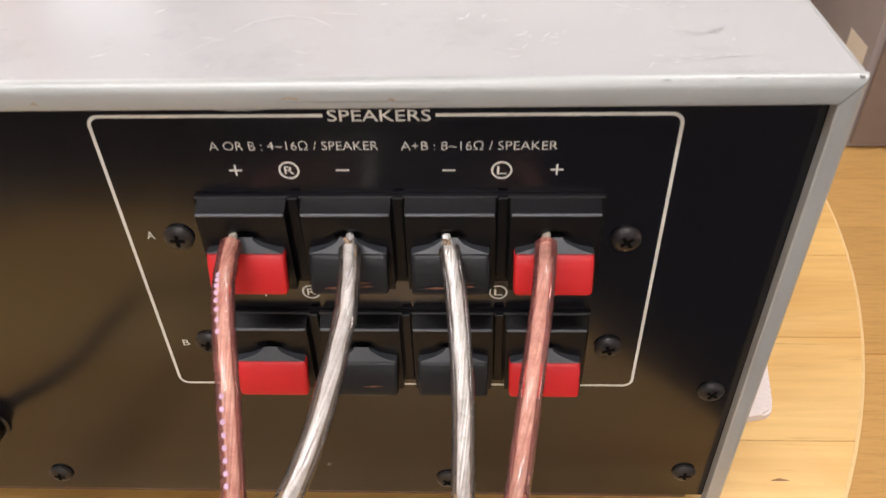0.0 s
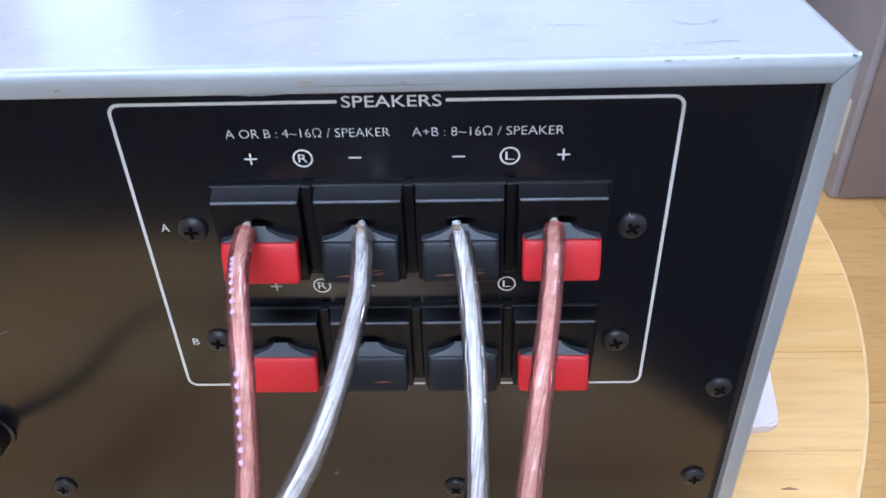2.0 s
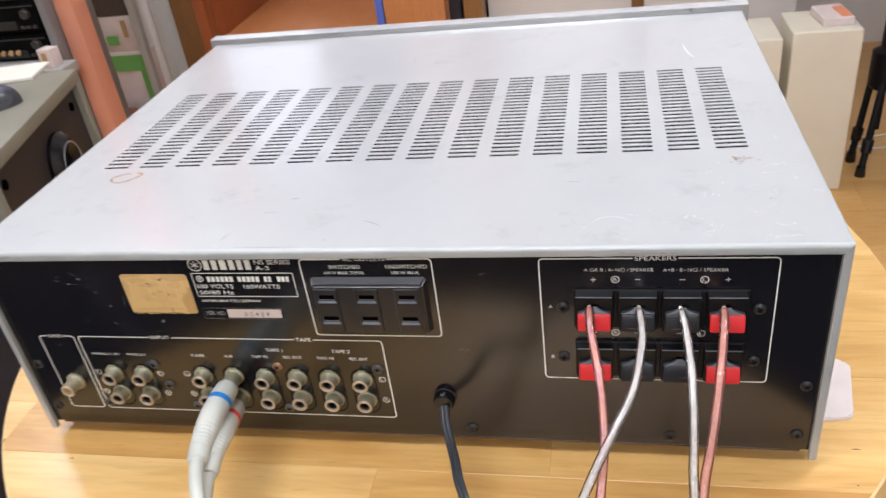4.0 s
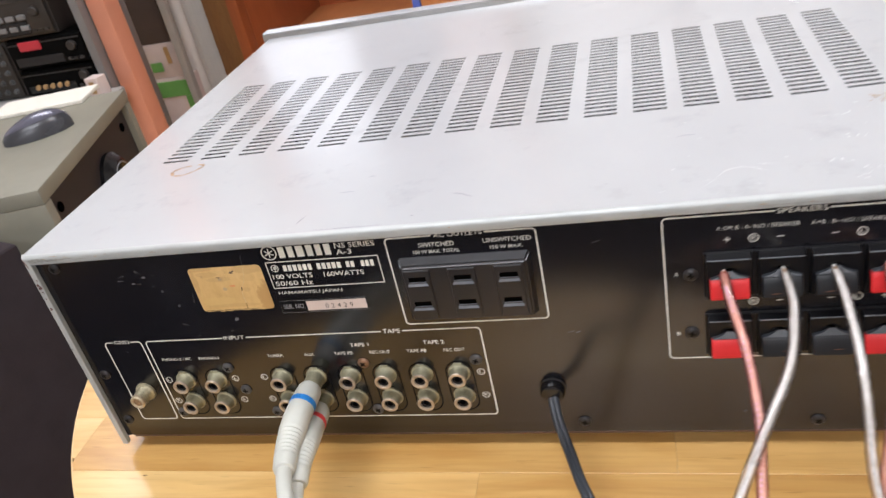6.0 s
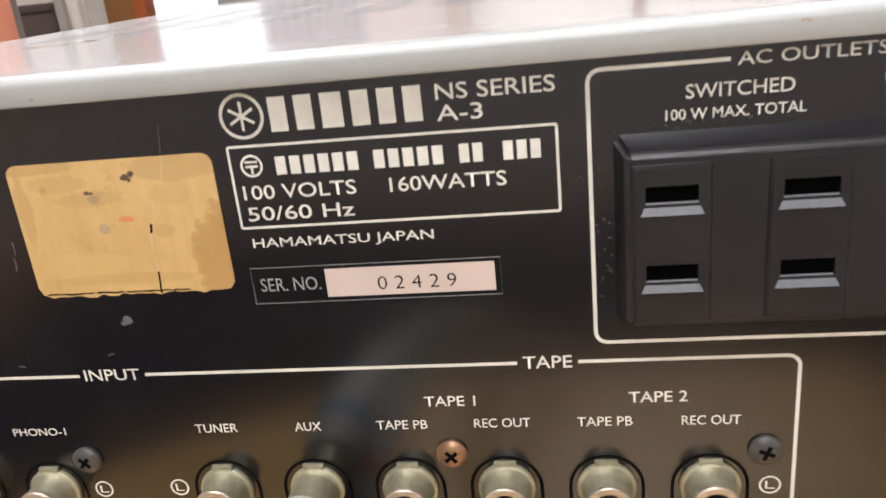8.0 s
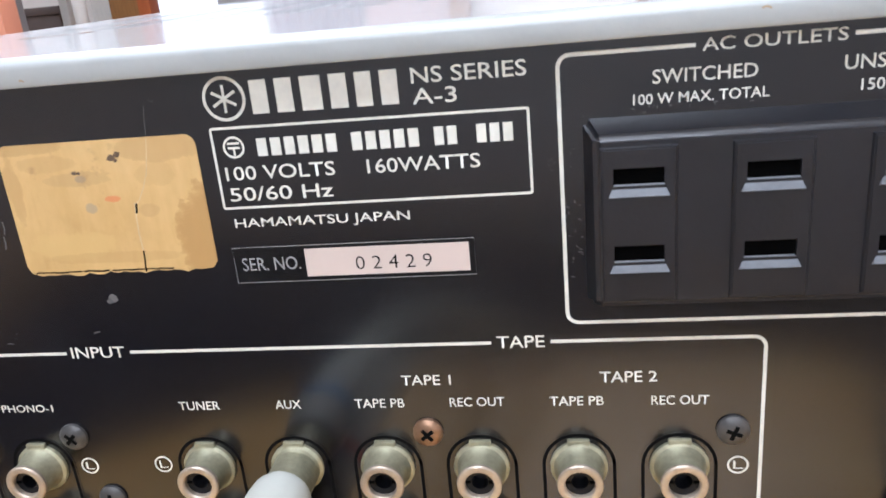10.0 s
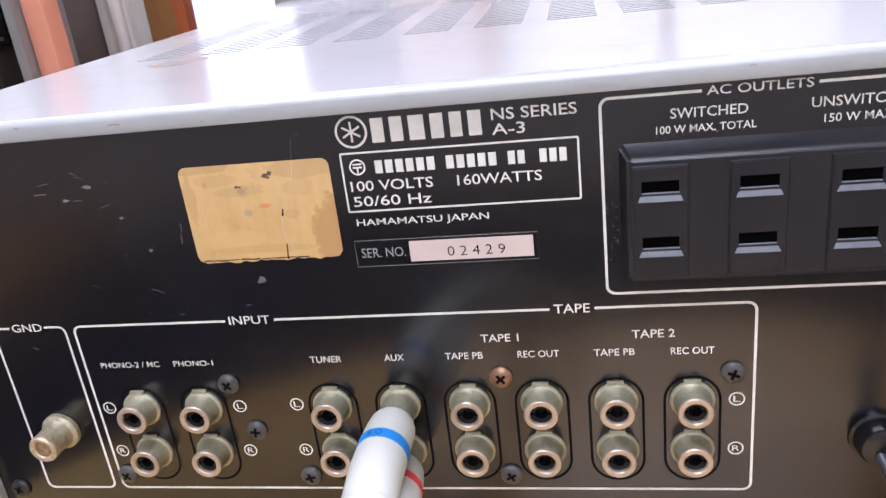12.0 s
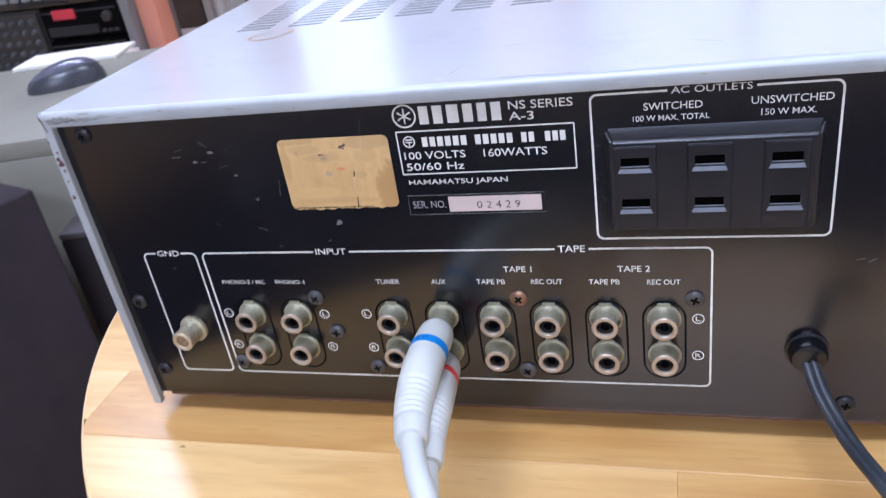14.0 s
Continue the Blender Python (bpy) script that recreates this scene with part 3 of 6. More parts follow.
def ceiling_lamp(x, y):
    o = thing("ceiling_lamp", (x, y, ZC - 60), "white ceiling lamp with two glowing tubes", "lamp", "ceiling lamps")
    part("body", box(B(), x - 640, x + 640, y - 170, y + 170, ZC - 40, ZC, 6), CEILP, o)
    for s in (-75, 75):
        part("tube", lathe(B(), (x - 600, y + s, ZC - 58), (1, 0, 0), [(0, 16), (1200, 16)], 12), GLOW, o, "glowing tube")


ceiling_lamp(-132.5, -500)
ceiling_lamp(317.5, -2100)
ceiling_lamp(1117, 500)
ceiling_lamp(-932.5, 1350)

# ---- the round table ----
TX, TY, TR, TT = 215.1, 158.2, 300.5, 30.0
table = thing("round_table", (TX, TY, FZ), "round light pine table of jointed boards, varnished", "table")
rnd = random.Random(5)


def board_piece(xa, xb, ya, yb):
    ys = [ya + (yb - ya) * k / 14 for k in range(15)]
    left, right = [], []
    for y in ys:
        h = (TR - 1.5) ** 2 - y * y
        if h <= 1:
            continue
        a, b = max(xa, -math.sqrt(h)), min(xb, math.sqrt(h))
        if b - a > 0.5:
            left.append((a, y))
            right.append((b, y))
    pts = right + left[::-1]
    if len(left) < 2:
        return None
    bm = B()
    top = [bm.verts.new((TX + x, TY + y, -26.0)) for x, y in pts]
    low = [bm.verts.new((TX + x, TY + y, -26.0 - TT)) for x, y in pts]
    bm.faces.new(top)
    bm.faces.new(low[::-1])
    for i in range(len(pts)):
        bm.faces.new((top[i], low[i], low[(i + 1) % len(pts)], top[(i + 1) % len(pts)]))
    bmesh.ops.bevel(bm, geom=[e for e in bm.edges if all(abs(v.co.z + 26) < 0.01 for v in e.verts)], offset=0.2, segments=1, affect="EDGES")
    return bm


y = -TR
while y < TR:
    w = 42.0
    x = -TR - rnd.uniform(0, 250)
    while x < TR:
        n = x + rnd.uniform(260, 420)
        bm = board_piece(x + 0.06, n - 0.06, y + 0.06, min(y + w, TR) - 0.06)
        if bm:
            part("board", bm, TABLEW, table, "", False)
        x = n
    y += w
bm = B()
lathe(bm, (TX, TY, -57.0), (0, 0, -1), [(0, 180), (0, 215), (60, 215), (60, 190), (0.5, 190)], 40, False)
part("apron", bm, RIMW, table)
part("rim", lathe(B(), (TX, TY, -26.0), (0, 0, -1), [(0.05, TR - 1.42), (0.2, TR - 0.9), (0.7, TR - 0.25), (1.6, TR), (TT - 1.5, TR), (TT - 0.4, TR - 0.5), (TT, TR - 1.42)], 160, False), EDGEW, table, "rounded pale pine rim")
for sx in (-1, 1):
    for sy in (-1, 1):
        bm = B()
        lathe(bm, (TX + sx * 140, TY + sy * 140, -57.0), (sx * 0.12, sy * 0.12, -1), [(0, 22), (300, 20), (680, 15)], 16)
        for v in bm.verts:
            v.co.z = max(v.co.z, FZ)
        part("leg", bm, RIMW, table)

# ---- the amplifier ----
amp = thing("amplifier", (217.5, 165, -26), "vintage stereo amplifier, silver cover, black rear panel, scuffed", "amplifier")
AW, TOP, LOW = 435.0, 107.3, -19.0
# cover: the top sheet with its vent slots cut through
cover_bm = B()
xs, ys = [1.2], [-0.9]
for c in range(16):
    xs += [28.3 + c * 24.1, 28.3 + c * 24.1 + 16.1]
xs.append(AW - 1.2)
for r in range(24):
    ys += [93.4 + r * 5.12, 93.4 + r * 5.12 + 2.2]
ys.append(331.0)
grid = [[[cover_bm.verts.new((x, y, TOP - dz)) for y in ys] for x in xs] for dz in (0.0, 0.30)]


def quad(a, b, c, d):
    cover_bm.faces.new((a, b, c, d))


for i in range(len(xs) - 1):
    for j in range(len(ys) - 1):
        if i % 2 == 1 and j % 2 == 1:
            for (p, q) in (((i, j), (i + 1, j)), ((i + 1, j), (i + 1, j + 1)), ((i + 1, j + 1), (i, j + 1)), ((i, j + 1), (i, j))):
                quad(grid[0][p[0]][p[1]], grid[0][q[0]][q[1]], grid[1][q[0]][q[1]], grid[1][p[0]][p[1]])
            continue
        for g in grid:
            quad(g[i][j], g[i + 1][j], g[i + 1][j + 1], g[i][j + 1])
cover = part("cover", cover_bm, LID, amp, "silver cover with rows of vent slots")
for x, s in ((0.0, 1), (AW, -1)):
    bm = B()
    prof = [(0, LOW), (0, TOP - 0.7), (0.25, TOP - 0.2), (1.2, TOP), (1.2, TOP - 1.0), (1.0, TOP - 1.6), (1.0, LOW)]
    a = [bm.verts.new((x + s * d, -0.9, z)) for d, z in prof]
    b = [bm.verts.new((x + s * d, 331.0, z)) for d, z in prof]
    bm.faces.new(a)
    bm.faces.new(b[::-1])
    for k in range(len(prof)):
        bm.faces.new((a[k], b[k], b[(k + 1) % len(prof)], a[(k + 1) % len(prof)]))
    part("side_panel", bm, FLANGE, amp)
# the cover's turned-in rear edge, mitred at the corners
BEND = 2.0
EDGE = [(-2.9 + BEND - BEND * math.sin(radians(15 * k)), BEND - BEND * math.cos(radians(15 * k))) for k in range(7)] + [(-2.9, 4.65), (-2.7, 5.0), (-0.2, 5.0)]
SIDE = 0.84      # the side flanges are narrower than the top one


def edge_piece(ends):
    bm = B()
    rows = [[bm.verts.new((*f(o)[:1], yy, f(o)[1])) for f in ends] for yy, o in EDGE]
    for p, q in zip(rows, rows[1:]):
        bm.faces.new((p[0], p[1], q[1], q[0]))
    bm.faces.new((rows[0][0], rows[-1][0], rows[-1][1], rows[0][1]))
    bm.faces.new([r[0] for r in rows])
    bm.faces.new([r[1] for r in rows][::-1])
    return bm


part("rear_edge", edge_piece((lambda o: (o * SIDE + 0.12, TOP - o), lambda o: (AW - o * SIDE - 0.12, TOP - o))), FLANGE, amp)
part("rear_edge", edge_piece((lambda o: (o * SIDE, LOW), lambda o: (o * SIDE, TOP - o - 0.12))), FLANGE, amp)
part("rear_edge", edge_piece((lambda o: (AW - o * SIDE, LOW), lambda o: (AW - o * SIDE, TOP - o - 0.12))), FLANGE, amp)
# chassis colour carries the darkness under the vents
part("chassis", box(B(), 6, AW - 6, 1.6, 330, -14.5, 92, 1.0, 1), DARK, amp, "steel chassis seen through the vents, near black as the shade inside")
part("base_plate", box(B(), 8, AW - 8, 0.3, 330, -16.8, -15.1, 0.3, 1), surf("brown_base_paint", (0.085, 0.04, 0.022), 0.35, 0, 0.2, 30, 700, 0.03), amp, "dark brown base plate")
part("front_panel", box(B(), -5.5, AW + 5.0, 332, 345, -20, 110.6, 1.0, 2), ALU, amp, "brushed aluminium front panel")
part("front_panel_edge", box(B(), -5.5, AW + 5.0, 332.4, 345, 110.7, 111.6, 0.3, 1), LID, amp, "bright top edge")
for x in (45, AW - 45):
    for y in (40, 290):
        part("foot", lathe(B(), (x, y, -26), (0, 0, 1), [(0, 13), (1.5, 15), (11.6, 15)], 20), BLACK, amp, "black rubber foot")
panel = part("rear_panel", box(B(), 3.4, AW - 3.4, 0, 1.4, -14.9, 105.6), PANEL, amp, "satin black rear panel with white printing", False)


def frame_print(x0, x1, z0, z1, gap=None, w=0.65, r=2.0):
    """A printed box with rounded corners, open at the top where its title stands."""
    pts = round_rect(x0, x1, z0, z1, r, 5)
    bm = B()
    if gap:
        top_l = [(gap[0], z1)] + pts[6:12]
        rest = pts[12:] + pts[:6] + [(gap[1], z1)]
        stroke(bm, top_l + rest, w, PRINT)
    else:
        stroke(bm, pts + pts[:2], w, PRINT)
    part("printed_frame", bm, INK, panel, "thin white printed frame")


frame_print(302.6, 406.8, 29.0, 100.3, (344.5, 364.2))
frame_print(186.2, 252.2, 54.2, 100.7, (207.4, 230.6))
frame_print(19.8, 41.6, -2.8, 50.7, (25.0, 35.6))
frame_print(44.3, 220.0, -2.8, 50.6, (172.3, 183.0))
frame_print(126.6, 181.2, 78.5, 92.8, None, 0.45, 0.3)
# the second title breaks the long line too
part("title_ground", plate(B(), [(88.4, 50.0), (101.8, 50.0), (101.8, 51.2), (88.4, 51.2)], -0.068, -0.064), PANEL, panel, "", False)

for text, x0, x1, z0, z1 in (
    ("SPEAKERS", 345.3, 363.4, 99.1, 101.4), ("A OR B : 4~16\u03a9 / SPEAKER", 323.1, 353.7, 93.2, 95.1),
    ("A+B : 8~16\u03a9 / SPEAKER", 357.8, 385.7, 93.1, 95.0), ("A", 306.2, 307.8, 72.5, 74.3), ("B", 306.1, 307.6, 41.7, 43.5),
    ("AC OUTLETS", 208.4, 229.6, 99.7, 101.7), ("SWITCHED", 200.9, 216.8, 95.2, 97.4), ("100 W MAX. TOTAL", 197.9, 218.6, 92.0, 93.7),
    ("UNSWITCHED", 229.4, 250.0, 95.3, 97.5), ("150 W MAX.", 232.0, 245.9, 92.0, 93.8),
    ("NS SERIES", 162.5, 181.3, 98.0, 100.6), ("A-3", 162.4, 169.8, 94.6, 97.2), ("100 VOLTS", 128.0, 147.7, 83.5, 86.0),
    ("160WATTS", 153.4, 172.8, 83.4, 85.9), ("50/60 Hz", 128.1, 146.9, 79.7, 82.2), ("HAMAMATSU JAPAN", 128.0, 159.9, 74.3, 76.5),
    ("TAPE", 173.3, 181.9, 49.5, 51.9), ("INPUT", 89.4, 100.7, 49.5, 51.9), ("GND", 25.8, 34.9, 49.5, 51.9),
    ("TAPE 1", 154.8, 164.2, 42.2, 44.3), ("TAPE 2", 191.5, 201.6, 42.1, 44.3), ("PHONO-2 / MC", 49.0, 66.4, 37.5, 39.2),
    ("PHONO-1", 70.6, 82.0, 37.5, 39.2), ("TUNER", 109.3, 117.9, 37.5, 39.4), ("AUX", 129.3, 134.5, 37.5, 39.4),
    ("TAPE PB", 145.2, 154.9, 37.5, 39.4), ("REC OUT", 163.6, 173.9, 37.5, 39.4), ("TAPE PB", 182.3, 192.1, 37.4, 39.3),
    ("REC OUT", 200.6, 210.7, 37.3, 39.2),
):
    lettering(text, x0, x1, z0, z1, panel, None, -0.012 if "/ SP" in text else 0.005, -0.075)
# ringed letters, plus and minus signs
for ch, x, z in (("R", 336.9, 88.8), ("L", 375.9, 88.7), ("R", 337.0, 58.2), ("L", 375.9, 58.2)):
    part("printed_ring", ring_print(B(), x, z, 1.75, 0.36, PRINT), INK, panel)
    lettering(ch, x - 0.85, x + 0.9, z - 0.85, z + 0.85, panel, None, 0.0)
for ch, x, z in (("L", 47.6, 24.7), ("R", 47.5, 10.2), ("L", 86.7, 24.6), ("R", 86.7, 10.1), ("L", 103.1, 24.9), ("R", 103.0, 10.2), ("L", 216.1, 24.4), ("R", 216.1, 9.9)):
    part("printed_ring", ring_print(B(), x, z, 1.75, 0.36, PRINT), INK, panel)
    lettering(ch, x - 0.85, x + 0.9, z - 0.85, z + 0.85, panel, None, 0.0)
for x, z, plus in ((327.0, 88.8, 1), (346.8, 88.8, 0), (366.3, 88.7, 0), (385.9, 88.8, 1), (327.3, 58.1, 1), (347.0, 58.1, 0), (366.3, 58.1, 0), (385.9, 58.1, 1)):
    bm = B()
    stroke(bm, [(x - 1.2, z), (x + 1.2, z)], 0.36, PRINT)
    if plus:
        stroke(bm, [(x, z - 1.2), (x, z + 1.2)], 0.36, PRINT - 0.006)
    part("printed_sign", bm, INK, panel)
# maker's mark as plain shapes: a ring with crossing bars, then blocks
bm = B()
ring_print(bm, 130.1, 97.8, 3.55, 0.55, PRINT, 40)
for k in range(3):
    a = radians(30 + 60 * k)
    d = Vector((math.cos(a), math.sin(a))) * 2.4
    stroke(bm, [(130.1 - d.x, 97.8 - d.y), (130.1 + d.x, 97.8 + d.y)], 0.5, PRINT - 0.006 * k - 0.006)
part("round_mark", bm, INK, panel, "round white printed mark")
x = 133.9
for w in (4.4, 4.4, 5.0, 4.4, 4.2, 4.4):
    part("mark_block", plate(B(), [(x + 0.95, 94.9), (x + w - 0.5, 94.9), (x + w - 0.5, 100.6), (x + 0.95, 100.6)], PRINT - 0.01, -0.01), INK, panel, "plain white printed block", False)
    x += w
bm = B()
ring_print(bm, 130.3, 89.4, 1.75, 0.4, PRINT)
stroke(bm, [(129.2, 90.1), (131.4, 90.1)], 0.4, PRINT)
stroke(bm, [(129.2, 89.3), (131.4, 89.3)], 0.4, PRINT)
stroke(bm, [(130.3, 89.1), (130.3, 88.0)], 0.4, PRINT - 0.006)
part("approval_mark", bm, INK, panel, "small ringed white printed mark")
for a, b, n in ((134.2, 149.0, 6), (151.0, 163.2, 5), (165.2, 169.6, 2), (172.3, 178.9, 3)):
    for k in range(n):
        p, q = a + (b - a) * (k + 0.12) / n, a + (b - a) * (k + 0.84) / n
        part("mark_bar", plate(B(), [(p, 87.6), (q, 87.6), (q, 90.7), (p, 90.7)], PRINT - 0.01, -0.01), INK, panel, "plain white printed bar", False)
# serial plate and yellowed label
plate_ob = part("serial_plate", plate(B(), [(126.4, 64.0), (170.9, 64.0), (170.9, 71.2), (126.4, 71.2)], -0.14, -0.01), BLACKG, panel, "black foil plate with a pale number field", False)
bm = B()
stroke(bm, [(126.6, 64.2), (170.7, 64.2), (170.7, 71.0), (126.6, 71.0), (126.6, 64.2)], 0.12, -0.15)
part("plate_line", bm, INK2, panel)
part("number_field", plate(B(), [(140.0, 65.0), (169.7, 65.0), (169.7, 70.3), (140.0, 70.3)], -0.2, -0.13), PINK, panel, "pale pinkish number field", False)
lettering("SER. NO.", 128.0, 139.0, 66.5, 69.0, panel, INK2, 0.0, -0.16)
lettering("0 2 4 2 9", 149.2, 163.0, 66.0, 68.5, panel, HOLE, -0.008, -0.22)
rag = random.Random(3)
lab = [q for q in round_rect(85.4, 123.5, 67.2, 92.3, 2.0, 5) if q[1] > 75]
lab += [(85.4, 69.2), (86.0, 67.8)] + [(88 + k * 1.4, 67.25 + rag.uniform(-0.4, 0.35)) for k in range(24)] + [(122.4, 67.5), (123.4, 68.8)]
part("yellowed_label", plate(B(), lab, -0.18, -0.01), TAN, panel, "yellowed blank paper label, torn at its lower edge", False)
bm = B()
stroke(bm, [(114.7, 92.1), (114.2, 89.5), (113.4, 86.0), (112.2, 83.2), (110.9, 81.0), (110.0, 80.2)], 0.2, -0.2)
stroke(bm, [(109.9, 80.6), (109.6, 77.6), (109.4, 74.8), (109.5, 71.2)], 0.3, -0.2)
tagged(part("label_crack", bm, CRACK, panel, "pale crack down the label"), "", "", "", "stuff")
bm = B()
stroke(bm, [(110.2, 80.4), (110.05, 79.9), (110.0, 79.2), (109.8, 78.6)], 0.42, -0.205)
stroke(bm, [(109.5, 71.4), (109.4, 69.8), (109.2, 68.2), (109.2, 67.2)], 0.32, -0.205)
stroke(bm, [(99.3, 86.6), (100.6, 86.55)], 0.32, -0.205)
k = 86.8
while k < 113.5:
    w = rag.uniform(1.2, 3.0)
    stroke(bm, [(k, 67.75 + rag.uniform(-0.1, 0.1)), (k + w / 2, 67.75 + rag.uniform(-0.12, 0.15)), (k + w, 67.75 + rag.uniform(-0.1, 0.1))], rag.uniform(0.15, 0.34), -0.205)
    k += w + rag.choice((-0.2, 0.0, 0.5))
tagged(part("label_tear", bm, HOLE, panel, "dark specks and torn lower edge"), "", "", "", "stuff")
bm = B()
for x, z, r in ((107.3, 89.0, 0.8), (108.5, 89.5, 0.75), (108.0, 88.5, 0.5), (99.6, 86.6, 0.5), (100.5, 86.5, 0.4)):
    bm.faces.new([bm.verts.new((x + r * math.cos(k * 1.05 + x) * (1 + 0.3 * math.sin(k * 2.3 + z)), -0.206, z + r * 0.8 * math.sin(k * 1.05 + x))) for k in range(6)])
tagged(part("label_mark", bm, surf("dark_label_ink", (0.13, 0.085, 0.05), 0.6, 0, 0.4, 900, 2000, 0.0), panel, "small dark brown stamp marks"), "", "", "", "stuff")


# screws
def screw(x, z, r=3.0, material=None, depth=1.5, tilt=0.0):
    s = part("screw", lathe(B(), (x, 0.05, z), (0, -1, 0), [(0, r), (depth * 0.45, r), (depth * 0.8, r * 0.82), (depth, r * 0.45), (depth * 1.02, 0.0)], 18), material or SCREW, amp)
    # flat dark strokes paint the shade of the cross recess
    bm = B()
    for a in (tilt, tilt + 90):
        d = Vector((math.cos(radians(a)), math.sin(radians(a))))
        stroke(bm, [(x - d.x * r * 0.5, z - d.y * r * 0.5), (x + d.x * r * 0.5, z + d.y * r * 0.5)], r * 0.27, -depth * 1.04 - 0.004 * (a > tilt))
    part("cross_slot", bm, DARK, s)


for n, (x, z) in enumerate(((312.7, 73.0), (400.3, 72.7), (312.2, 43.0), (400.1, 42.2), (425.2, 27.4), (424.4, -4.5), (364.1, -8.6), (261.4, -8.1),
                            (10.5, 29.7), (10.1, -3.0), (13.7, 97.9), (85.1, 31.8), (90.1, 16.9), (159.2, 2.0), (215.0, 32.0), (103.1, 1.6), (47.1, 2.1))):
    screw(x, z, 2.95, DUSTY if 40 < x < 230 else None, 1.5, (n * 37) % 90)
screw(158.9, 32.1, 2.95, SCREWC, 1.5, 40)


# phono sockets
def socket_pair(x):
    well = part("socket_plate", plate(B(), round_rect(x - 7.2, x + 7.2, -0.2, 31.6, 7.1, 8), -0.09, 0.4), PANEL, amp, "black moulded socket plate")
    inner = [(a, b) for a, b in round_rect(x - 6.6, x + 6.6, 0.4, 31.0, 6.5, 8)]
    # flat dark line paints the shade along the moulded edge
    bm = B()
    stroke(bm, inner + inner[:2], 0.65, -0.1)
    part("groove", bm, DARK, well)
    for z in (24.5, 10.1):
        s = part("phono_socket", lathe(B(), (x, -0.1, z), (0, -1, 0), [(0, 5.4), (0.7, 5.4), (0.95, 5.1), (1.1, 4.8), (2.0, 4.4), (3.4, 4.15), (5.7, 4.05), (5.7, 3.3), (4.0, 3.2)], 28, False), NICKEL, amp, "aged nickel phono socket")
        part("rim", lathe(B(), (x, -0.1, z), (0, -1, 0), [(5.5, 4.1), (5.8, 4.22), (6.3, 4.25), (6.6, 4.05), (6.7, 3.6), (6.6, 3.0), (6.3, 2.75), (5.2, 2.7)], 28, False), RIM, s, "worn pinkish rim")
        bm = B()
        lathe(bm, (x, -0.1, z), (0, -1, 0), [(4.2, 3.2), (5.4, 2.72), (5.4, 2.3), (5.2, 1.6), (2.4, 1.4), (2.4, 0.0)], 20, False)
        part("insulator", bm, BLACK, s, "black insulator")
        # thin black bars paint the shade in the insulator's two slits
        bm = B()
        for a in (0, 180):
            d = 1 if a == 0 else -1
            box(bm, min(x + d * 1.7, x + d * 2.8), max(x + d * 1.7, x + d * 2.8), -5.65, -5.4, z - 0.2, z + 0.2)
        part("slit", bm, HOLE, s)
        part("tab", box(B(), x - 2.1, x + 2.1, -1.05, -0.1, z + 4.3, z + 5.9, 0.25, 2), NICKEL, s)


for x in (57.8, 76.3, 113.3, 131.8, 150.2, 168.7, 187.2, 205.6):
    socket_pair(x)

# earth post
g = part("ground_post", lathe(B(), (30.6, 0, 17.6), (-0.03, -1, -0.02), [(0, 5.6), (1.4, 5.6), (1.8, 5.2), (2.1, 4.6), (2.8, 4.25), (6.8, 4.05), (7.5, 4.1)], 26), BRASS, amp, "dull brass ground post")
part("post_head", lathe(B(), (30.42, -7.2, 17.47), (-0.05, -1, -0.03), [(0, 4.0), (0.5, 4.2), (2.0, 4.15), (2.5, 3.8), (2.6, 3.4), (2.4, 2.8), (1.8, 2.4)], 26), surf("rust_flecked_brass", (0.46, 0.38, 0.25), 0.48, 0.5, 0.45, 420, 1200, 0.15), g, "rust-flecked rim of the post")
part("post_dish", lathe(B(), (30.37, -8.8, 17.42), (-0.05, -1, -0.03), [(0, 2.9), (0.35, 2.6), (0.3, 1.2), (0.55, 0.6), (0.55, 0.0)], 20, False), surf("rusty_brass", (0.30, 0.20, 0.11), 0.55, 0.4, 0.5, 700, 1200, 0.2), g, "rust-spotted hollow end")

# mains outlets
ax0, ax1, az0, az1 = 189.8, 248.6, 58.0, 90.4
bm = B()
a = [bm.verts.new((x, 0.1, z)) for x, z in ((ax0, az0), (ax1, az0), (ax1, az1), (ax0, az1))]
b = [bm.verts.new((x, -4.4, z)) for x, z in ((ax0 + 1.7, az0 + 1.0), (ax1 - 1.7, az0 + 1.0), (ax1 - 1.7, az1 - 2.4), (ax0 + 1.7, az1 - 2.4))]
bm.faces.new(b)
for k in range(4):
    bm.faces.new((a[k], b[k], b[(k + 1) % 4], a[(k + 1) % 4]))
bmesh.ops.bevel(bm, geom=[e for e in bm.edges if any(v.co.y < -4 for v in e.verts)], offset=0.9, segments=3, affect="EDGES")
outlets = part("outlet_block", bm, OUTLET, amp, "black moulded block of three mains outlets")
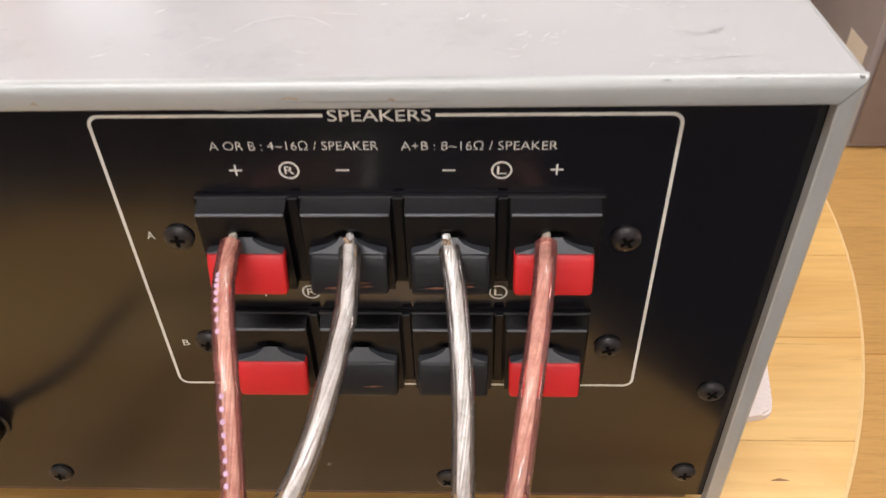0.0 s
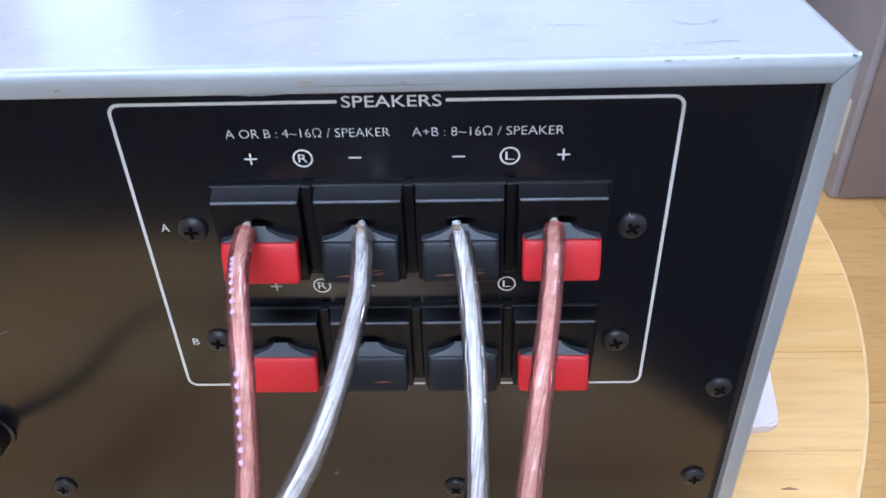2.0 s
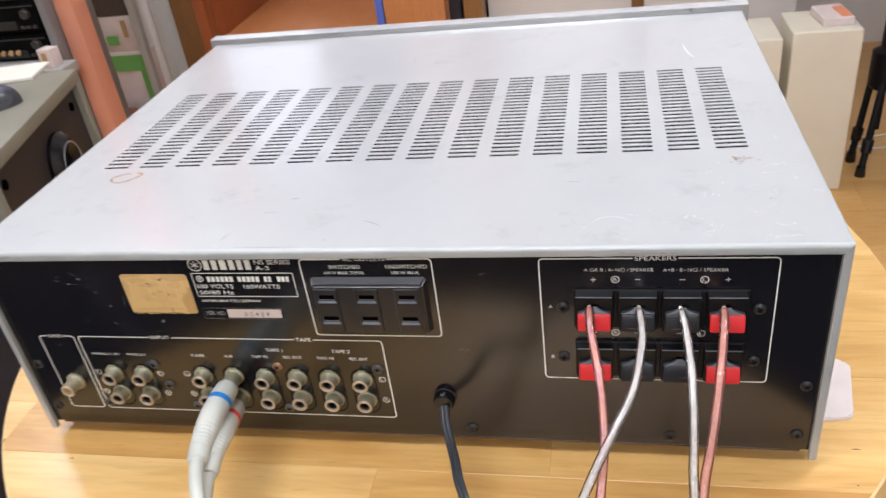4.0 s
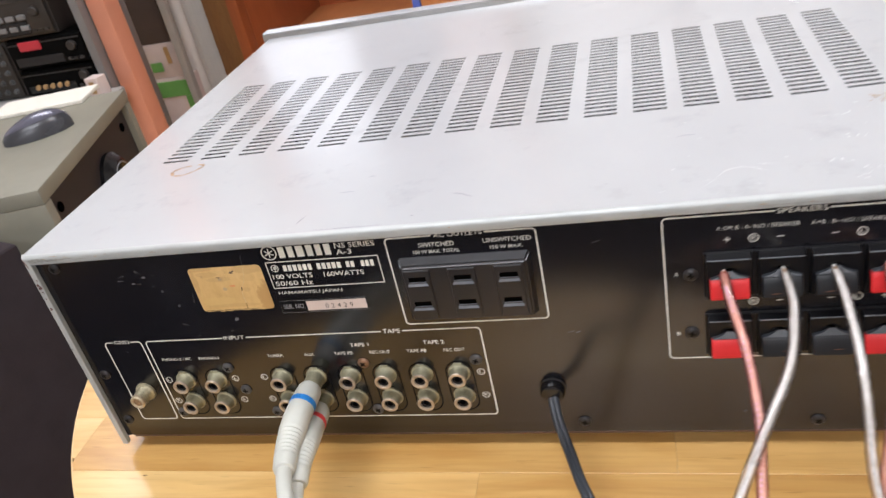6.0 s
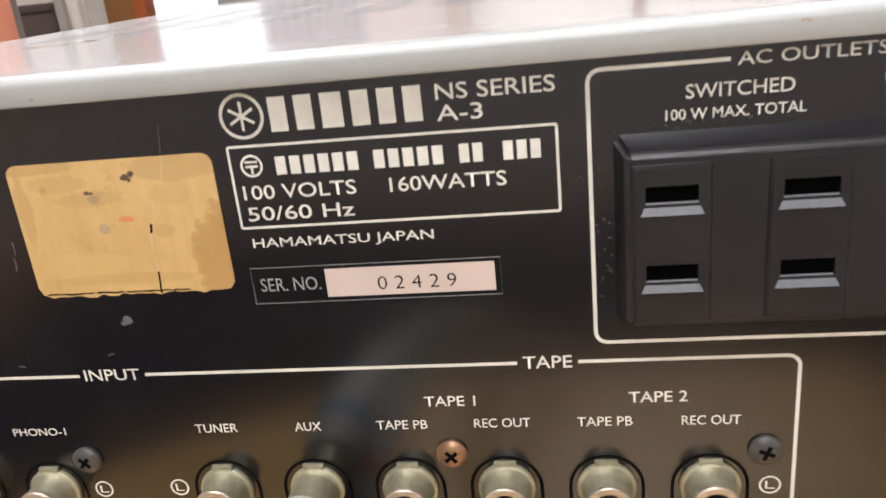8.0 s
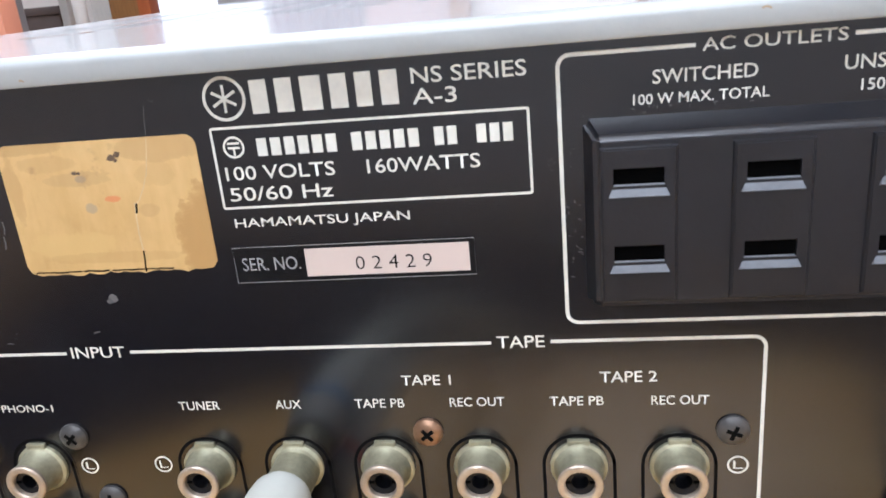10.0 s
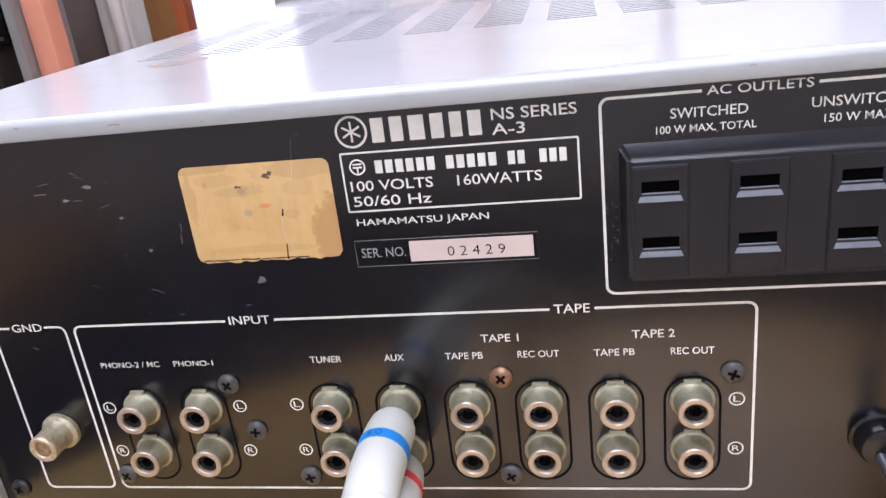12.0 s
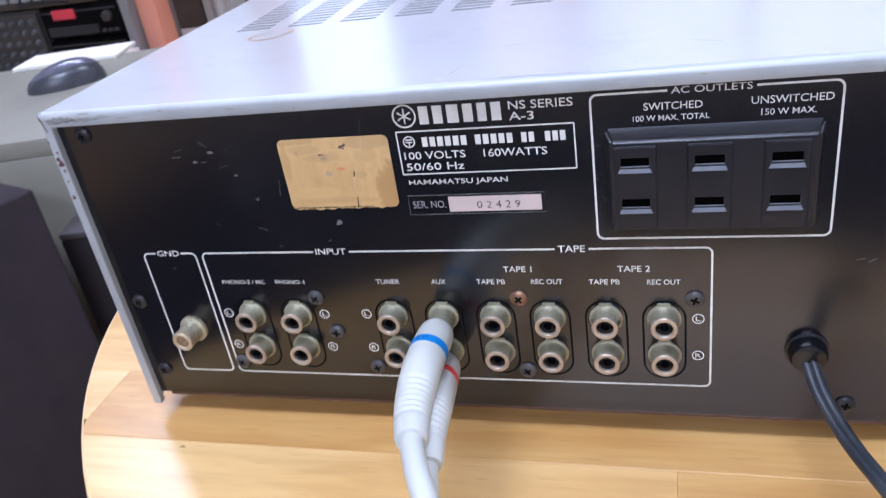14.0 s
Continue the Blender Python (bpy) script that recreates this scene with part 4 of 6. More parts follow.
for ox in (198.2, 218.6, 238.8):
    # face plate with two wells, each closed by a black plate as its shade
    y0, yw = -5.0, -2.6
    xa, xb, xc, xd = ox - 5.8, ox - 4.0, ox + 4.0, ox + 5.8
    zs = [60.4, 67.1, 70.0, 80.1, 83.0, 86.1]
    bm = B()
    g = {(x, z): bm.verts.new((x, y0, z)) for x in (xa, xb, xc, xd) for z in zs}
    cols = (xa, xb, xc, xd)
    for i in range(3):
        for k in range(5):
            if i == 1 and k in (1, 3):
                continue
            bm.faces.new((g[cols[i], zs[k]], g[cols[i + 1], zs[k]], g[cols[i + 1], zs[k + 1]], g[cols[i], zs[k + 1]]))
    back = {(x, z): bm.verts.new((x + (0.35 if x > ox else -0.35), -4.3, z + (0.35 if z > 70 else -0.3))) for x in (xa, xd) for z in (zs[0], zs[-1])}
    for p, q in (((xa, zs[0]), (xd, zs[0])), ((xa, zs[-1]), (xd, zs[-1]))):
        bm.faces.new((back[p], back[q], *[g[x, p[1]] for x in cols[::-1]]))
    for x in (xa, xd):
        bm.faces.new((back[x, zs[0]], back[x, zs[-1]], *[g[x, z] for z in zs[::-1]]))
    for k in (1, 3):
        w = {(x, z): bm.verts.new((x, yw, z)) for x in (xb, xc) for z in (zs[k], zs[k + 1])}
        for p, q in (((xb, zs[k]), (xc, zs[k])), ((xc, zs[k]), (xc, zs[k + 1])), ((xc, zs[k + 1]), (xb, zs[k + 1])), ((xb, zs[k + 1]), (xb, zs[k]))):
            bm.faces.new((g[p], g[q], w[q], w[p]))
    bmesh.ops.recalc_face_normals(bm, faces=bm.faces)
    rim = [e for e in bm.edges if all(abs(v.co.y - y0) < 0.01 for v in e.verts) and (all(abs(v.co.x - xa) < 0.01 for v in e.verts) or all(abs(v.co.x - xd) < 0.01 for v in e.verts)
           or all(abs(v.co.z - zs[0]) < 0.01 for v in e.verts) or all(abs(v.co.z - zs[-1]) < 0.01 for v in e.verts))]
    bmesh.ops.bevel(bm, geom=rim, offset=0.2, segments=2, affect="EDGES")
    part("outlet_face", bm, OUTLET, outlets, "")
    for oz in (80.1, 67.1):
        # flat black plate stands in for the shade deep in the well
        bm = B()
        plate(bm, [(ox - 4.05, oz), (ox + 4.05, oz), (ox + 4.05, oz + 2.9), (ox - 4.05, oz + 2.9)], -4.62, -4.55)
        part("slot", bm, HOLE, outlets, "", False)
        # lip under the well, its catch of light put into the paler colour
        bm = B()
        v = [bm.verts.new(p) for p in ((ox - 3.9, -4.7, oz + 0.25), (ox + 3.9, -4.7, oz + 0.25), (ox + 4.8, -5.5, oz - 1.7), (ox - 4.8, -5.5, oz - 1.7), (ox - 4.8, -4.9, oz - 1.95), (ox + 4.8, -4.9, oz - 1.95))]
        bm.faces.new((v[0], v[1], v[2], v[3]))
        bm.faces.new((v[3], v[2], v[5], v[4]))
        bm.faces.new((v[0], v[3], v[4]))
        bm.faces.new((v[1], v[5], v[2]))
        part("slot_lip", bm, LIPLIT, outlets, "", False)


# speaker terminals
def terminal_block(zt, label):
    """zt: height of the wire holes."""
    blk = part("terminal_block", box(B(), 317.9, 395.4, -1.2, 0.2, zt - 14.0, zt + 7.5, 0.3, 1), BLACK, amp, label)
    for n, cx in enumerate((327.2, 346.9, 366.4, 386.0)):
        x0, x1, zb, zu, d = cx - 8.4, cx + 8.4, zt - 13.0, zt + 5.8, -4.3
        # hood: sloping top, a raised lip coloured pale as a highlight, and a face that sinks in a round funnel to the
        # wire hole
        bm = B()
        o = [bm.verts.new(c) for c in ((x0, d, zb), (x1, d, zb), (x1, d, zu), (x0, d, zu))]
        p = [bm.verts.new(c) for c in ((x0, -1.0, zb), (x1, -1.0, zb), (x1, -1.0, zu + 1.4), (x0, -1.0, zu + 1.4))]
        for k in range(4):
            bm.faces.new((o[k], o[(k + 1) % 4], p[(k + 1) % 4], p[k]))
        turns = sorted([k * math.tau / 36 for k in range(36)] + [math.atan2(zz - zt, xx - cx) % math.tau for xx in (x0, x1) for zz in (zb, zu)])
        rings = [[]]
        for a in turns:
            ca, sa = math.cos(a), math.sin(a)
            reach = min((x1 - cx) / max(abs(ca), 1e-6), (zu - zt if sa > 0 else zt - zb) / max(abs(sa), 1e-6))
            rings[0].append(bm.verts.new((cx + ca * reach, d, zt + sa * reach)))
        for rx, rz, y in ((4.6, 2.5, d), (3.6, 1.9, d + 0.12), (2.8, 1.45, d + 0.4), (2.1, 1.1, d + 1.0), (1.6, 0.9, d + 2.6)):
            rings.append([bm.verts.new((cx + rx * math.cos(a), y, zt + 0.1 + rz * math.sin(a))) for a in turns])
        for p, q in zip(rings, rings[1:]):
            for k in range(len(turns)):
                m = (k + 1) % len(turns)
                bm.faces.new((p[k], p[m], q[m], q[k]))
        bm.faces.new(rings[-1])
        part("hood", bm, BLACK, blk, "")
        part("hood_lip", lathe(B(), (x0 + 0.15, d - 0.02, zu - 0.15), (1, 0, 0), [(0, 0.2), (0.2, 0.3), (x1 - x0 - 0.5, 0.3), (x1 - x0 - 0.3, 0.2)], 10), LIPLIT, blk, "grey lip, coloured pale as its highlight")
        # black disc paints the funnel's bottom as if in deep shade
        part("wire_hole", lathe(B(), (cx, -1.4, zt), (0, -1, 0), [(0, 1.6), (0.35, 1.6)], 14), HOLE, blk)
        # lever: a ramp with hollowed sides, and the push button under it
        bm = B()
        steps = 8
        rows = []
        for k in range(steps + 1):
            u = k / steps
            half, y, z = 1.5 + 5.9 * u ** 1.9, d - 0.05 - 1.9 * u, zt + 0.4 - 2.5 * u
            rows.append([bm.verts.new(c) for c in ((cx - half, d + 0.3, z), (cx - half, y, z), (cx + half, y, z), (cx + half, d + 0.3, z))])
        for a, b in zip(rows, rows[1:]):
            for k in range(3):
                bm.faces.new((a[k], b[k], b[k + 1], a[k + 1]))
        # ramp's brightness from light is put into its lighter colour
        part("lever_ramp", bm, RAMPLIT, blk)
        part("stem", box(B(), cx - 6.6, cx + 6.6, -5.3, -2.0, zt - 10.2, zt - 3.4), BLACK, blk, "", False)
        red = n in (0, 3)
        bm = B()
        box(bm, cx - 7.6, cx + 7.6, -3.4, -0.6, 0, 8.7, 1.1, 4)
        bmesh.ops.bisect_plane(bm, geom=bm.verts[:] + bm.edges[:] + bm.faces[:], plane_co=(0, 0, 5.9), plane_no=(0, 0, 1))
        for v in bm.verts:
            v.co.y, v.co.z = v.co.y - 3.3 - 2.1 * (1 - v.co.z / 8.7) + 0.28 * max(0.0, v.co.z - 5.95), v.co.z + zt - 10.8
        part("push_button", bm, RED if red else LEVER, blk, "red push button" if red else "dark grey push button, rubbed")
        if not red:
            bm = B()
            for k, (dx, dz, l) in enumerate(((2.2, -7.7, 4.8), (3.4, -8.4, 3.0), (-2.6, -8.7, 5.0))[:3 if zt > 60 else 1]):
                yb = -6.75 - 2.2 * (-dz - 2.6) / 7.4
                v = [bm.verts.new((cx + dx + a, yb - 0.06 + 0.3 * b, zt + dz + b)) for a, b in ((-l / 2, -0.1), (0, -0.28), (l / 2, 0.05), (0.2, 0.26))]
                bm.faces.new(v)
            tagged(part("rub_mark", bm, RUBBED, blk, "brown rubbed scuff"), "", "", "", "stuff")
    for cx in (337.05, 356.65, 376.2):
        part("divider", box(B(), cx - 1.0, cx + 1.0, -2.2, -1.0, zt - 12.0, zt + 7.9, 0.2, 1), BLACK, blk)


terminal_block(76.0, "black spring terminal block, upper row")
terminal_block(45.6, "black spring terminal block, lower row")

# marks of wear on the cover and the panel
def flat_stroke(bm, pts, w, z):
    vs = []
    for k, (a, b) in enumerate(pts):
        ww = w if 0 < k < len(pts) - 1 else w * 0.25
        p, q = pts[max(k - 1, 0)], pts[min(k + 1, len(pts) - 1)]
        d = Vector((q[0] - p[0], q[1] - p[1])).normalized()
        vs.append((bm.verts.new((a + d.y * ww, b - d.x * ww, z)), bm.verts.new((a - d.y * ww, b + d.x * ww, z))))
    for (a, b), (c, d) in zip(vs, vs[1:]):
        bm.faces.new((a, c, d, b))


bm, faint = B(), B()
for x, y, pts, w in ((312, 60, ((0, 0), (4, 1.2), (8, 0.6)), 0.3), (213.5, 25, ((0, 0), (5, -1.8), (10, -5)), 0.36), (143.8, 7.6, ((0, 0), (1.0, 4), (2.4, 7.4)), 0.36), (156.5, 35, ((0, 0), (4, 0.3), (8, 0)), 0.34),
                     (153.5, 1.0, ((0, 0), (16, 0.1), (32, 0)), 0.2), (166.5, 49, ((0, 0), (2.5, 0.8), (5, 1)), 0.34), (198, 7, ((0, 0), (0.8, 0.2), (1.6, 0)), 0.4),
                     (382.6, 16.3, ((0, 0), (4, -0.2), (9.7, -1.3)), 0.12), (375.6, 8.6, ((0, 0), (2, 0.1), (3.8, 0.9)), 0.2), (412.5, 14.2, ((0, 0), (1.8, 0.7), (3.4, 2.5)), 0.18), (381, 20.3, ((0, 0), (0.5, 0.5), (0.8, 0.2)), 0.2),
                     (342.4, 13.4, ((0, 0), (0.7, 0), (1.4, -0.3)), 0.22), (349.6, 9.5, ((0, 0), (0.4, 0), (0.7, 0)), 0.25), (434, 16.9, ((0, 0), (0.3, -1.5), (0.2, -3)), 0.12), (408.7, 29.2, ((0, 0), (1, 0.2), (2, 0)), 0.2)):
    flat_stroke(bm if w > 0.26 or x < 300 else faint, [(x + a, y + b) for a, b in pts], w * 0.7, TOP + 0.03)
tagged(part("scratch_marks", bm, SCRATCH, cover, "short dark scratches"), "", "", "", "stuff")
tagged(part("scratch_marks", faint, surf("faint_scratch", (0.30, 0.30, 0.30), 0.5, 0, 0.3, 200, 900, 0.0), cover, "faint grey scratches"), "", "", "", "stuff")
bm = B()
for pts, w in (([(325.5, 18.0), (328.6, 22.7), (332, 24.6), (335.3, 25.4), (340.3, 24.1), (344.6, 20.1)], 0.3), ([(341.7, 26.7), (345, 26.2), (348.4, 25.8)], 0.3), ([(396.6, 29.4), (399.5, 26.4), (402.9, 24.4)], 0.35),
               ([(405.7, 4.7), (409, 4.4), (412, 5.2), (416.2, 5.1)], 0.4), ([(401.4, 6.3), (402.5, 5.9), (403.3, 5.8)], 0.3), ([(406.0, 17.5), (407.6, 14.8), (410.4, 13.6), (413.1, 14.3)], 0.35), ([(318.0, 9.0), (321.0, 12.6), (324.6, 16.5)], 0.1)):
    flat_stroke(bm, pts, w * 0.7, TOP + 0.026)
tagged(part("rub_mark", bm, SMEAR, cover, "faint curved rub marks"), "", "", "", "stuff")
bm = B()
seg = 26
for k in range(seg):
    if k in (3, 4, 15):
        continue
    q = []
    for kk, rr in ((k, 1.0), (k + 1, 1.0), (k + 1, 0.8 - 0.06 * math.sin(k * 1.7)), (k, 0.8 - 0.06 * math.sin((k - 1) * 1.7))):
        a = kk * math.tau / seg
        wob = 1 + 0.07 * math.sin(3 * a + 1)
        u, v = math.cos(a) * 9.8 * rr * wob, math.sin(a) * 6.0 * rr * wob
        q.append(bm.verts.new((50.5 + 0.91 * u - 0.42 * v, 80.5 + 0.42 * u + 0.91 * v, TOP + 0.06)))
    bm.faces.new(q)
part("residue_ring", bm, RINGB, cover, "brown ring of glue residue")
bm = B()
rs = random.Random(31)
for k in range(26):
    x, y, r = 400.5 + rs.gauss(0, 2.6), 79.5 + rs.gauss(0, 3.2), rs.uniform(0.5, 1.5)
    if k > 20:
        x, y, r = 409.5 + rs.gauss(0, 1.8), 39.5 + rs.gauss(0, 1.6), rs.uniform(0.3, 0.8)
    bm.faces.new([bm.verts.new((x + r * rs.uniform(0.6, 1.2) * math.cos(j * 0.9), y + 0.7 * r * rs.uniform(0.6, 1.2) * math.sin(j * 0.9), TOP + 0.06 + k * 0.001)) for j in range(7)])
tagged(part("residue_specks", bm, surf("grey_brown_residue", (0.30, 0.24, 0.175), 0.6, 0, 0.4, 400, 900, 0.0), cover, "brown specks of residue"), "", "", "", "stuff")
sm = random.Random(21)
bm = B()
for k in range(60):
    x, y = sm.uniform(300, 430), sm.uniform(2, 80)
    if k > 30:
        x, y = sm.uniform(12, 430), sm.choice((sm.uniform(0, 6), sm.uniform(225, 320)))
    a, l, w = sm.uniform(-0.5, 0.9), sm.uniform(0.4, 1.8), sm.uniform(0.06, 0.2)
    d, n = Vector((math.cos(a), math.sin(a), 0)) * l, Vector((-math.sin(a), math.cos(a), 0)) * w
    o, bow = Vector((x, y, TOP + 0.03)), Vector((-math.sin(a), math.cos(a), 0)) * sm.uniform(-0.3, 0.3)
    q = [bm.verts.new(p) for p in (o - d, o - n + bow, o + d, o + n + bow)]
    bm.faces.new(q)
for cx, cy in [(411, 65), (423, 57), (409, 43), (408, 30), (413, 14), (405, 4), (384, 15), (378, 9), (373, 24), (381, 43), (421, 104), (378, 66), (415, 72), (430, 45)]:
    for k in range(sm.randint(4, 8)):
        a, l, w = sm.uniform(-0.4, 1.3), sm.uniform(0.4, 1.7), sm.uniform(0.08, 0.28)
        d, n = Vector((math.cos(a), math.sin(a), 0)) * l, Vector((-math.sin(a), math.cos(a), 0)) * w
        o = Vector((cx + sm.gauss(0, 2.2), cy + sm.gauss(0, 1.2), TOP + 0.03 + k * 0.0005))
        bm.faces.new([bm.verts.new(p) for p in (o - d, o - n, o + d * 0.4 - n * 0.6, o + d, o + n)])
flat_stroke(bm, [(386, 262), (387, 250), (389, 240), (392, 232)], 0.4, TOP + 0.028)
tagged(part("smear_marks", bm, SMEAR, cover, "faint grey smears"), "", "", "", "stuff")
bm = B()
nk = random.Random(8)
for x, z in ((57.6, 92.7), (58.8, 91.6), (48.5, 90.5), (56.8, 85.8), (30.8, 44.2), (66, 90), (82, 74), (82.6, 77), (77, 53), (261, 46), (264, 45.6), (55, 62), (72, 60), (276, 92), (320, 60), (64, 84), (96, 55), (47, 88)):
    l, w, a = nk.uniform(1.2, 3.6), nk.uniform(0.12, 0.3), nk.uniform(-0.6, 0.6)
    if abs(x - 82) < 1:
        a, l = 1.5, 2.6
    d = Vector((math.cos(a), math.sin(a))) * l / 2
    stroke(bm, [(x - d.x, z - d.y), (x + 0.2, z + 0.1), (x + d.x, z + d.y)], w, -0.03)
for x, z, rx, rz in ((101.0, 62.0, 1.3, 0.9), (100.2, 61.4, 0.7, 0.6), (60.5, 89.2, 1.5, 0.6), (53.5, 86.0, 1.1, 0.5), (67.4, 80.6, 0.9, 0.45), (73.0, 71.5, 0.8, 0.5)):
    bm.faces.new([bm.verts.new((x + rx * nk.uniform(0.6, 1.15) * math.cos(j * 0.7), -0.034, z + rz * nk.uniform(0.6, 1.15) * math.sin(j * 0.7))) for j in range(9)])
stroke(bm, [(114.7, 92.6), (114.9, 94.4), (115.4, 97.6)], 0.12, -0.03)
tagged(part("nick_marks", bm, NICK, panel, "pale nicks in the paint"), "", "", "", "stuff")
bm = B()
for x, z, r in ((2.9, 93.2, 0.45), (2.2, 90.6, 0.8), (3.0, 89.0, 0.95), (2.0, 88.6, 0.6), (2.9, 86.2, 0.55), (2.7, 82.2, 0.35), (2.4, 75.9, 0.75), (1.8, 49.6, 0.3), (1.0, 97.0, 0.4)):
    k = len(bm.verts)
    lathe(bm, (x, -2.89, z), (0, -1, 0), [(0, r), (0.03, r)], 9)
    bm.verts.ensure_lookup_table()
    for n, v in enumerate(bm.verts[k:]):
        s = 1 + 0.25 * math.sin(n % 9 * 2.3 + z)
        v.co.x, v.co.z = x + (v.co.x - x) * s, z + (v.co.z - z) * s * 1.2
stroke(bm, [(0.7, 106.2), (1.4, 104.4), (1.9, 102.6), (2.3, 100.8)], 0.5, -2.93)
tagged(part("rust_spots", bm, surf("rust", (0.11, 0.048, 0.042), 0.7, 0, 0.3, 300, 900, 0.0), amp, "small rust spots on the silver edge"), "", "", "", "stuff")



def chip(bm, x, y, z, r, n, rng):
    """A small crumpled flake that stands a little proud of the sheet."""
    res = bmesh.ops.create_icosphere(bm, subdivisions=1, radius=1.0)
    for v in res["verts"]:
        k = rng.uniform(0.75, 1.2)
        v.co = Vector((x + v.co.x * r * n * k, y + v.co.y * r * 0.55 * k, z + v.co.z * r * 0.5 * k))


ch = random.Random(14)
bare, dirty = B(), B()
for x in (5, 9, 13, 17, 21, 25):
    chip(dirty if x % 3 else bare, x, -2.35, TOP - 0.75, 0.3, ch.uniform(4.0, 7.0), ch)
for k in range(30):
    x = ch.uniform(4, 431) if k < 18 else ch.choice((ch.uniform(395, 433), ch.uniform(3, 40)))
    chip(dirty if ch.random() < 0.55 else bare, x, ch.uniform(-2.5, -1.9), TOP - ch.uniform(0.12, 0.5), ch.uniform(0.12, 0.3), ch.uniform(1.0, 3.2), ch)
for x, l in ((428.5, 2.2), (424.0, 1.4), (420.5, 1.0), (431.0, 1.2)):
    chip(dirty, x, -1.4, TOP - 0.1, 0.22, l, ch)
for x in (434.2, 0.8):
    for k in range(7):
        chip(bare if k % 3 else dirty, x + ch.uniform(-1.0, 0.5), ch.uniform(-2.8, 0.8), TOP - ch.uniform(0.05, 1.4), ch.uniform(0.35, 0.7), ch.uniform(0.7, 1.2), ch)
tagged(part("edge_chips", bare, FLANGE, amp, "crumpled bright chips along the rear edge"), "", "", "", "stuff")
tagged(part("edge_chips", dirty, SMEAR, amp, "grey chips along the rear edge"), "", "", "", "stuff")
bm = B()
for x, z, l in ((12.5, 105.2, 3.5), (19.0, 106.4, 4.0), (26.0, 105.6, 2.0), (42.4, 104.8, 1.6), (48.5, 105.6, 1.4), (74, 104.6, 3.0), (96, 103.6, 0.9), (217, 105.6, 1.4), (340, 105.2, 2.6), (357, 104.9, 1.0), (296, 104.4, 1.2)):
    stroke(bm, [(x - l / 2, z), (x, z + 0.25), (x + l / 2, z - 0.1)], 0.32, -2.91)
tagged(part("edge_stains", bm, SMUDGE, amp, "yellow-brown stains on the silver edge"), "", "", "", "stuff")
bm = B()
for x0, z0, dx, dz, n in ((186, 84, 5, 6, 16), (187.5, 70, 3, 14, 16), (205, 91.2, 30, 1.6, 14), (116, 97, 2, 4, 3), (60, 80, 30, 20, 10), (80, 57, 30, 8, 6)):
    for k in range(n):
        x, z = x0 + ch.uniform(-dx / 2, dx / 2), z0 + ch.uniform(-dz / 2, dz / 2)
        a, l = ch.uniform(-1.5, 1.5), ch.uniform(0.2, 0.8)
        stroke(bm, [(x, z), (x + l * math.cos(a), z + l * math.sin(a))], ch.uniform(0.05, 0.14), -0.03 - k * 0.0005)
tagged(part("dust_marks", bm, NICK, panel, "small pale dust marks and hairs"), "", "", "", "stuff")
# grime, and long patches that paint a grey-green reflection near the left corner
bm = B()
for x, z, l, w in ((9, 104.7, 13, 2.2), (18, 104.4, 15, 1.3), (6, 103.6, 6, 0.7), (26, 104.9, 7, 0.6), (34, 104.2, 6, 0.35), (352, 104.6, 30, 0.3), (331, 103.2, 9, 0.4)):
    n = 12
    up = [(x + l * (k / n - 0.5), z + 0.5 * w * math.sin(math.pi * k / n) * (1 + 0.4 * math.sin(k * 2.7 + x))) for k in range(n + 1)]
    dn = [(x + l * (k / n - 0.5), z - 0.5 * w * math.sin(math.pi * k / n) * (1 + 0.4 * math.cos(k * 1.9 + x))) for k in range(n - 1, 0, -1)]
    bm.faces.new([bm.verts.new((a, -2.915, b)) for a, b in up + dn])
tagged(part("edge_stains", bm, surf("grey_green_grime_and_reflection", (0.27, 0.275, 0.25), 0.4, 0.1, 0.35, 500, 1500, 0.0), amp, "grey-green grime and painted reflection patches on the silver edge"), "", "", "", "stuff")
# the cover is slightly sprung upwards towards one rear corner
for o in amp.children_recursive:
    if o.name.split(".")[0] in ("cover", "rear_edge", "side_panel", "scratch_marks", "rub_mark", "smear_marks", "residue_specks", "edge_chips", "edge_stains"):
        base = root_at(o)
        for v in o.data.vertices:
            p = v.co + base
            x, y, z = p.x * 1000 + 217.5, p.y * 1000, (p.z - TABLE) * 1000 - 26
            if z > 92 and x > 320:
                v.co.z += 0.0011 * min(1.0, max(0.0, x - 362) / 55) * min(1.0, (z - 92) / 8) * max(0.0, 1 - max(y, 0) / 330)
# dark knots in the table boards
bm = B()
for x, y, l, w in ((455, 12, 5, 0.5), (470, -20, 3, 0.4), (430, -60, 4, 0.4), (452, -12, 1.2, 0.6), (400, -90, 2, 0.5), (60, -70, 5, 0.4), (120, -85, 2.5, 0.4), (20, -20, 3, 0.5), (330, -80, 3, 0.4)):
    flat_stroke(bm, [(x, y), (x + l / 2, y + 0.3), (x + l, y)], w, -25.97)
tagged(part("knot_marks", bm, BROWNW, table, "small dark knots"), "", "", "", "stuff")

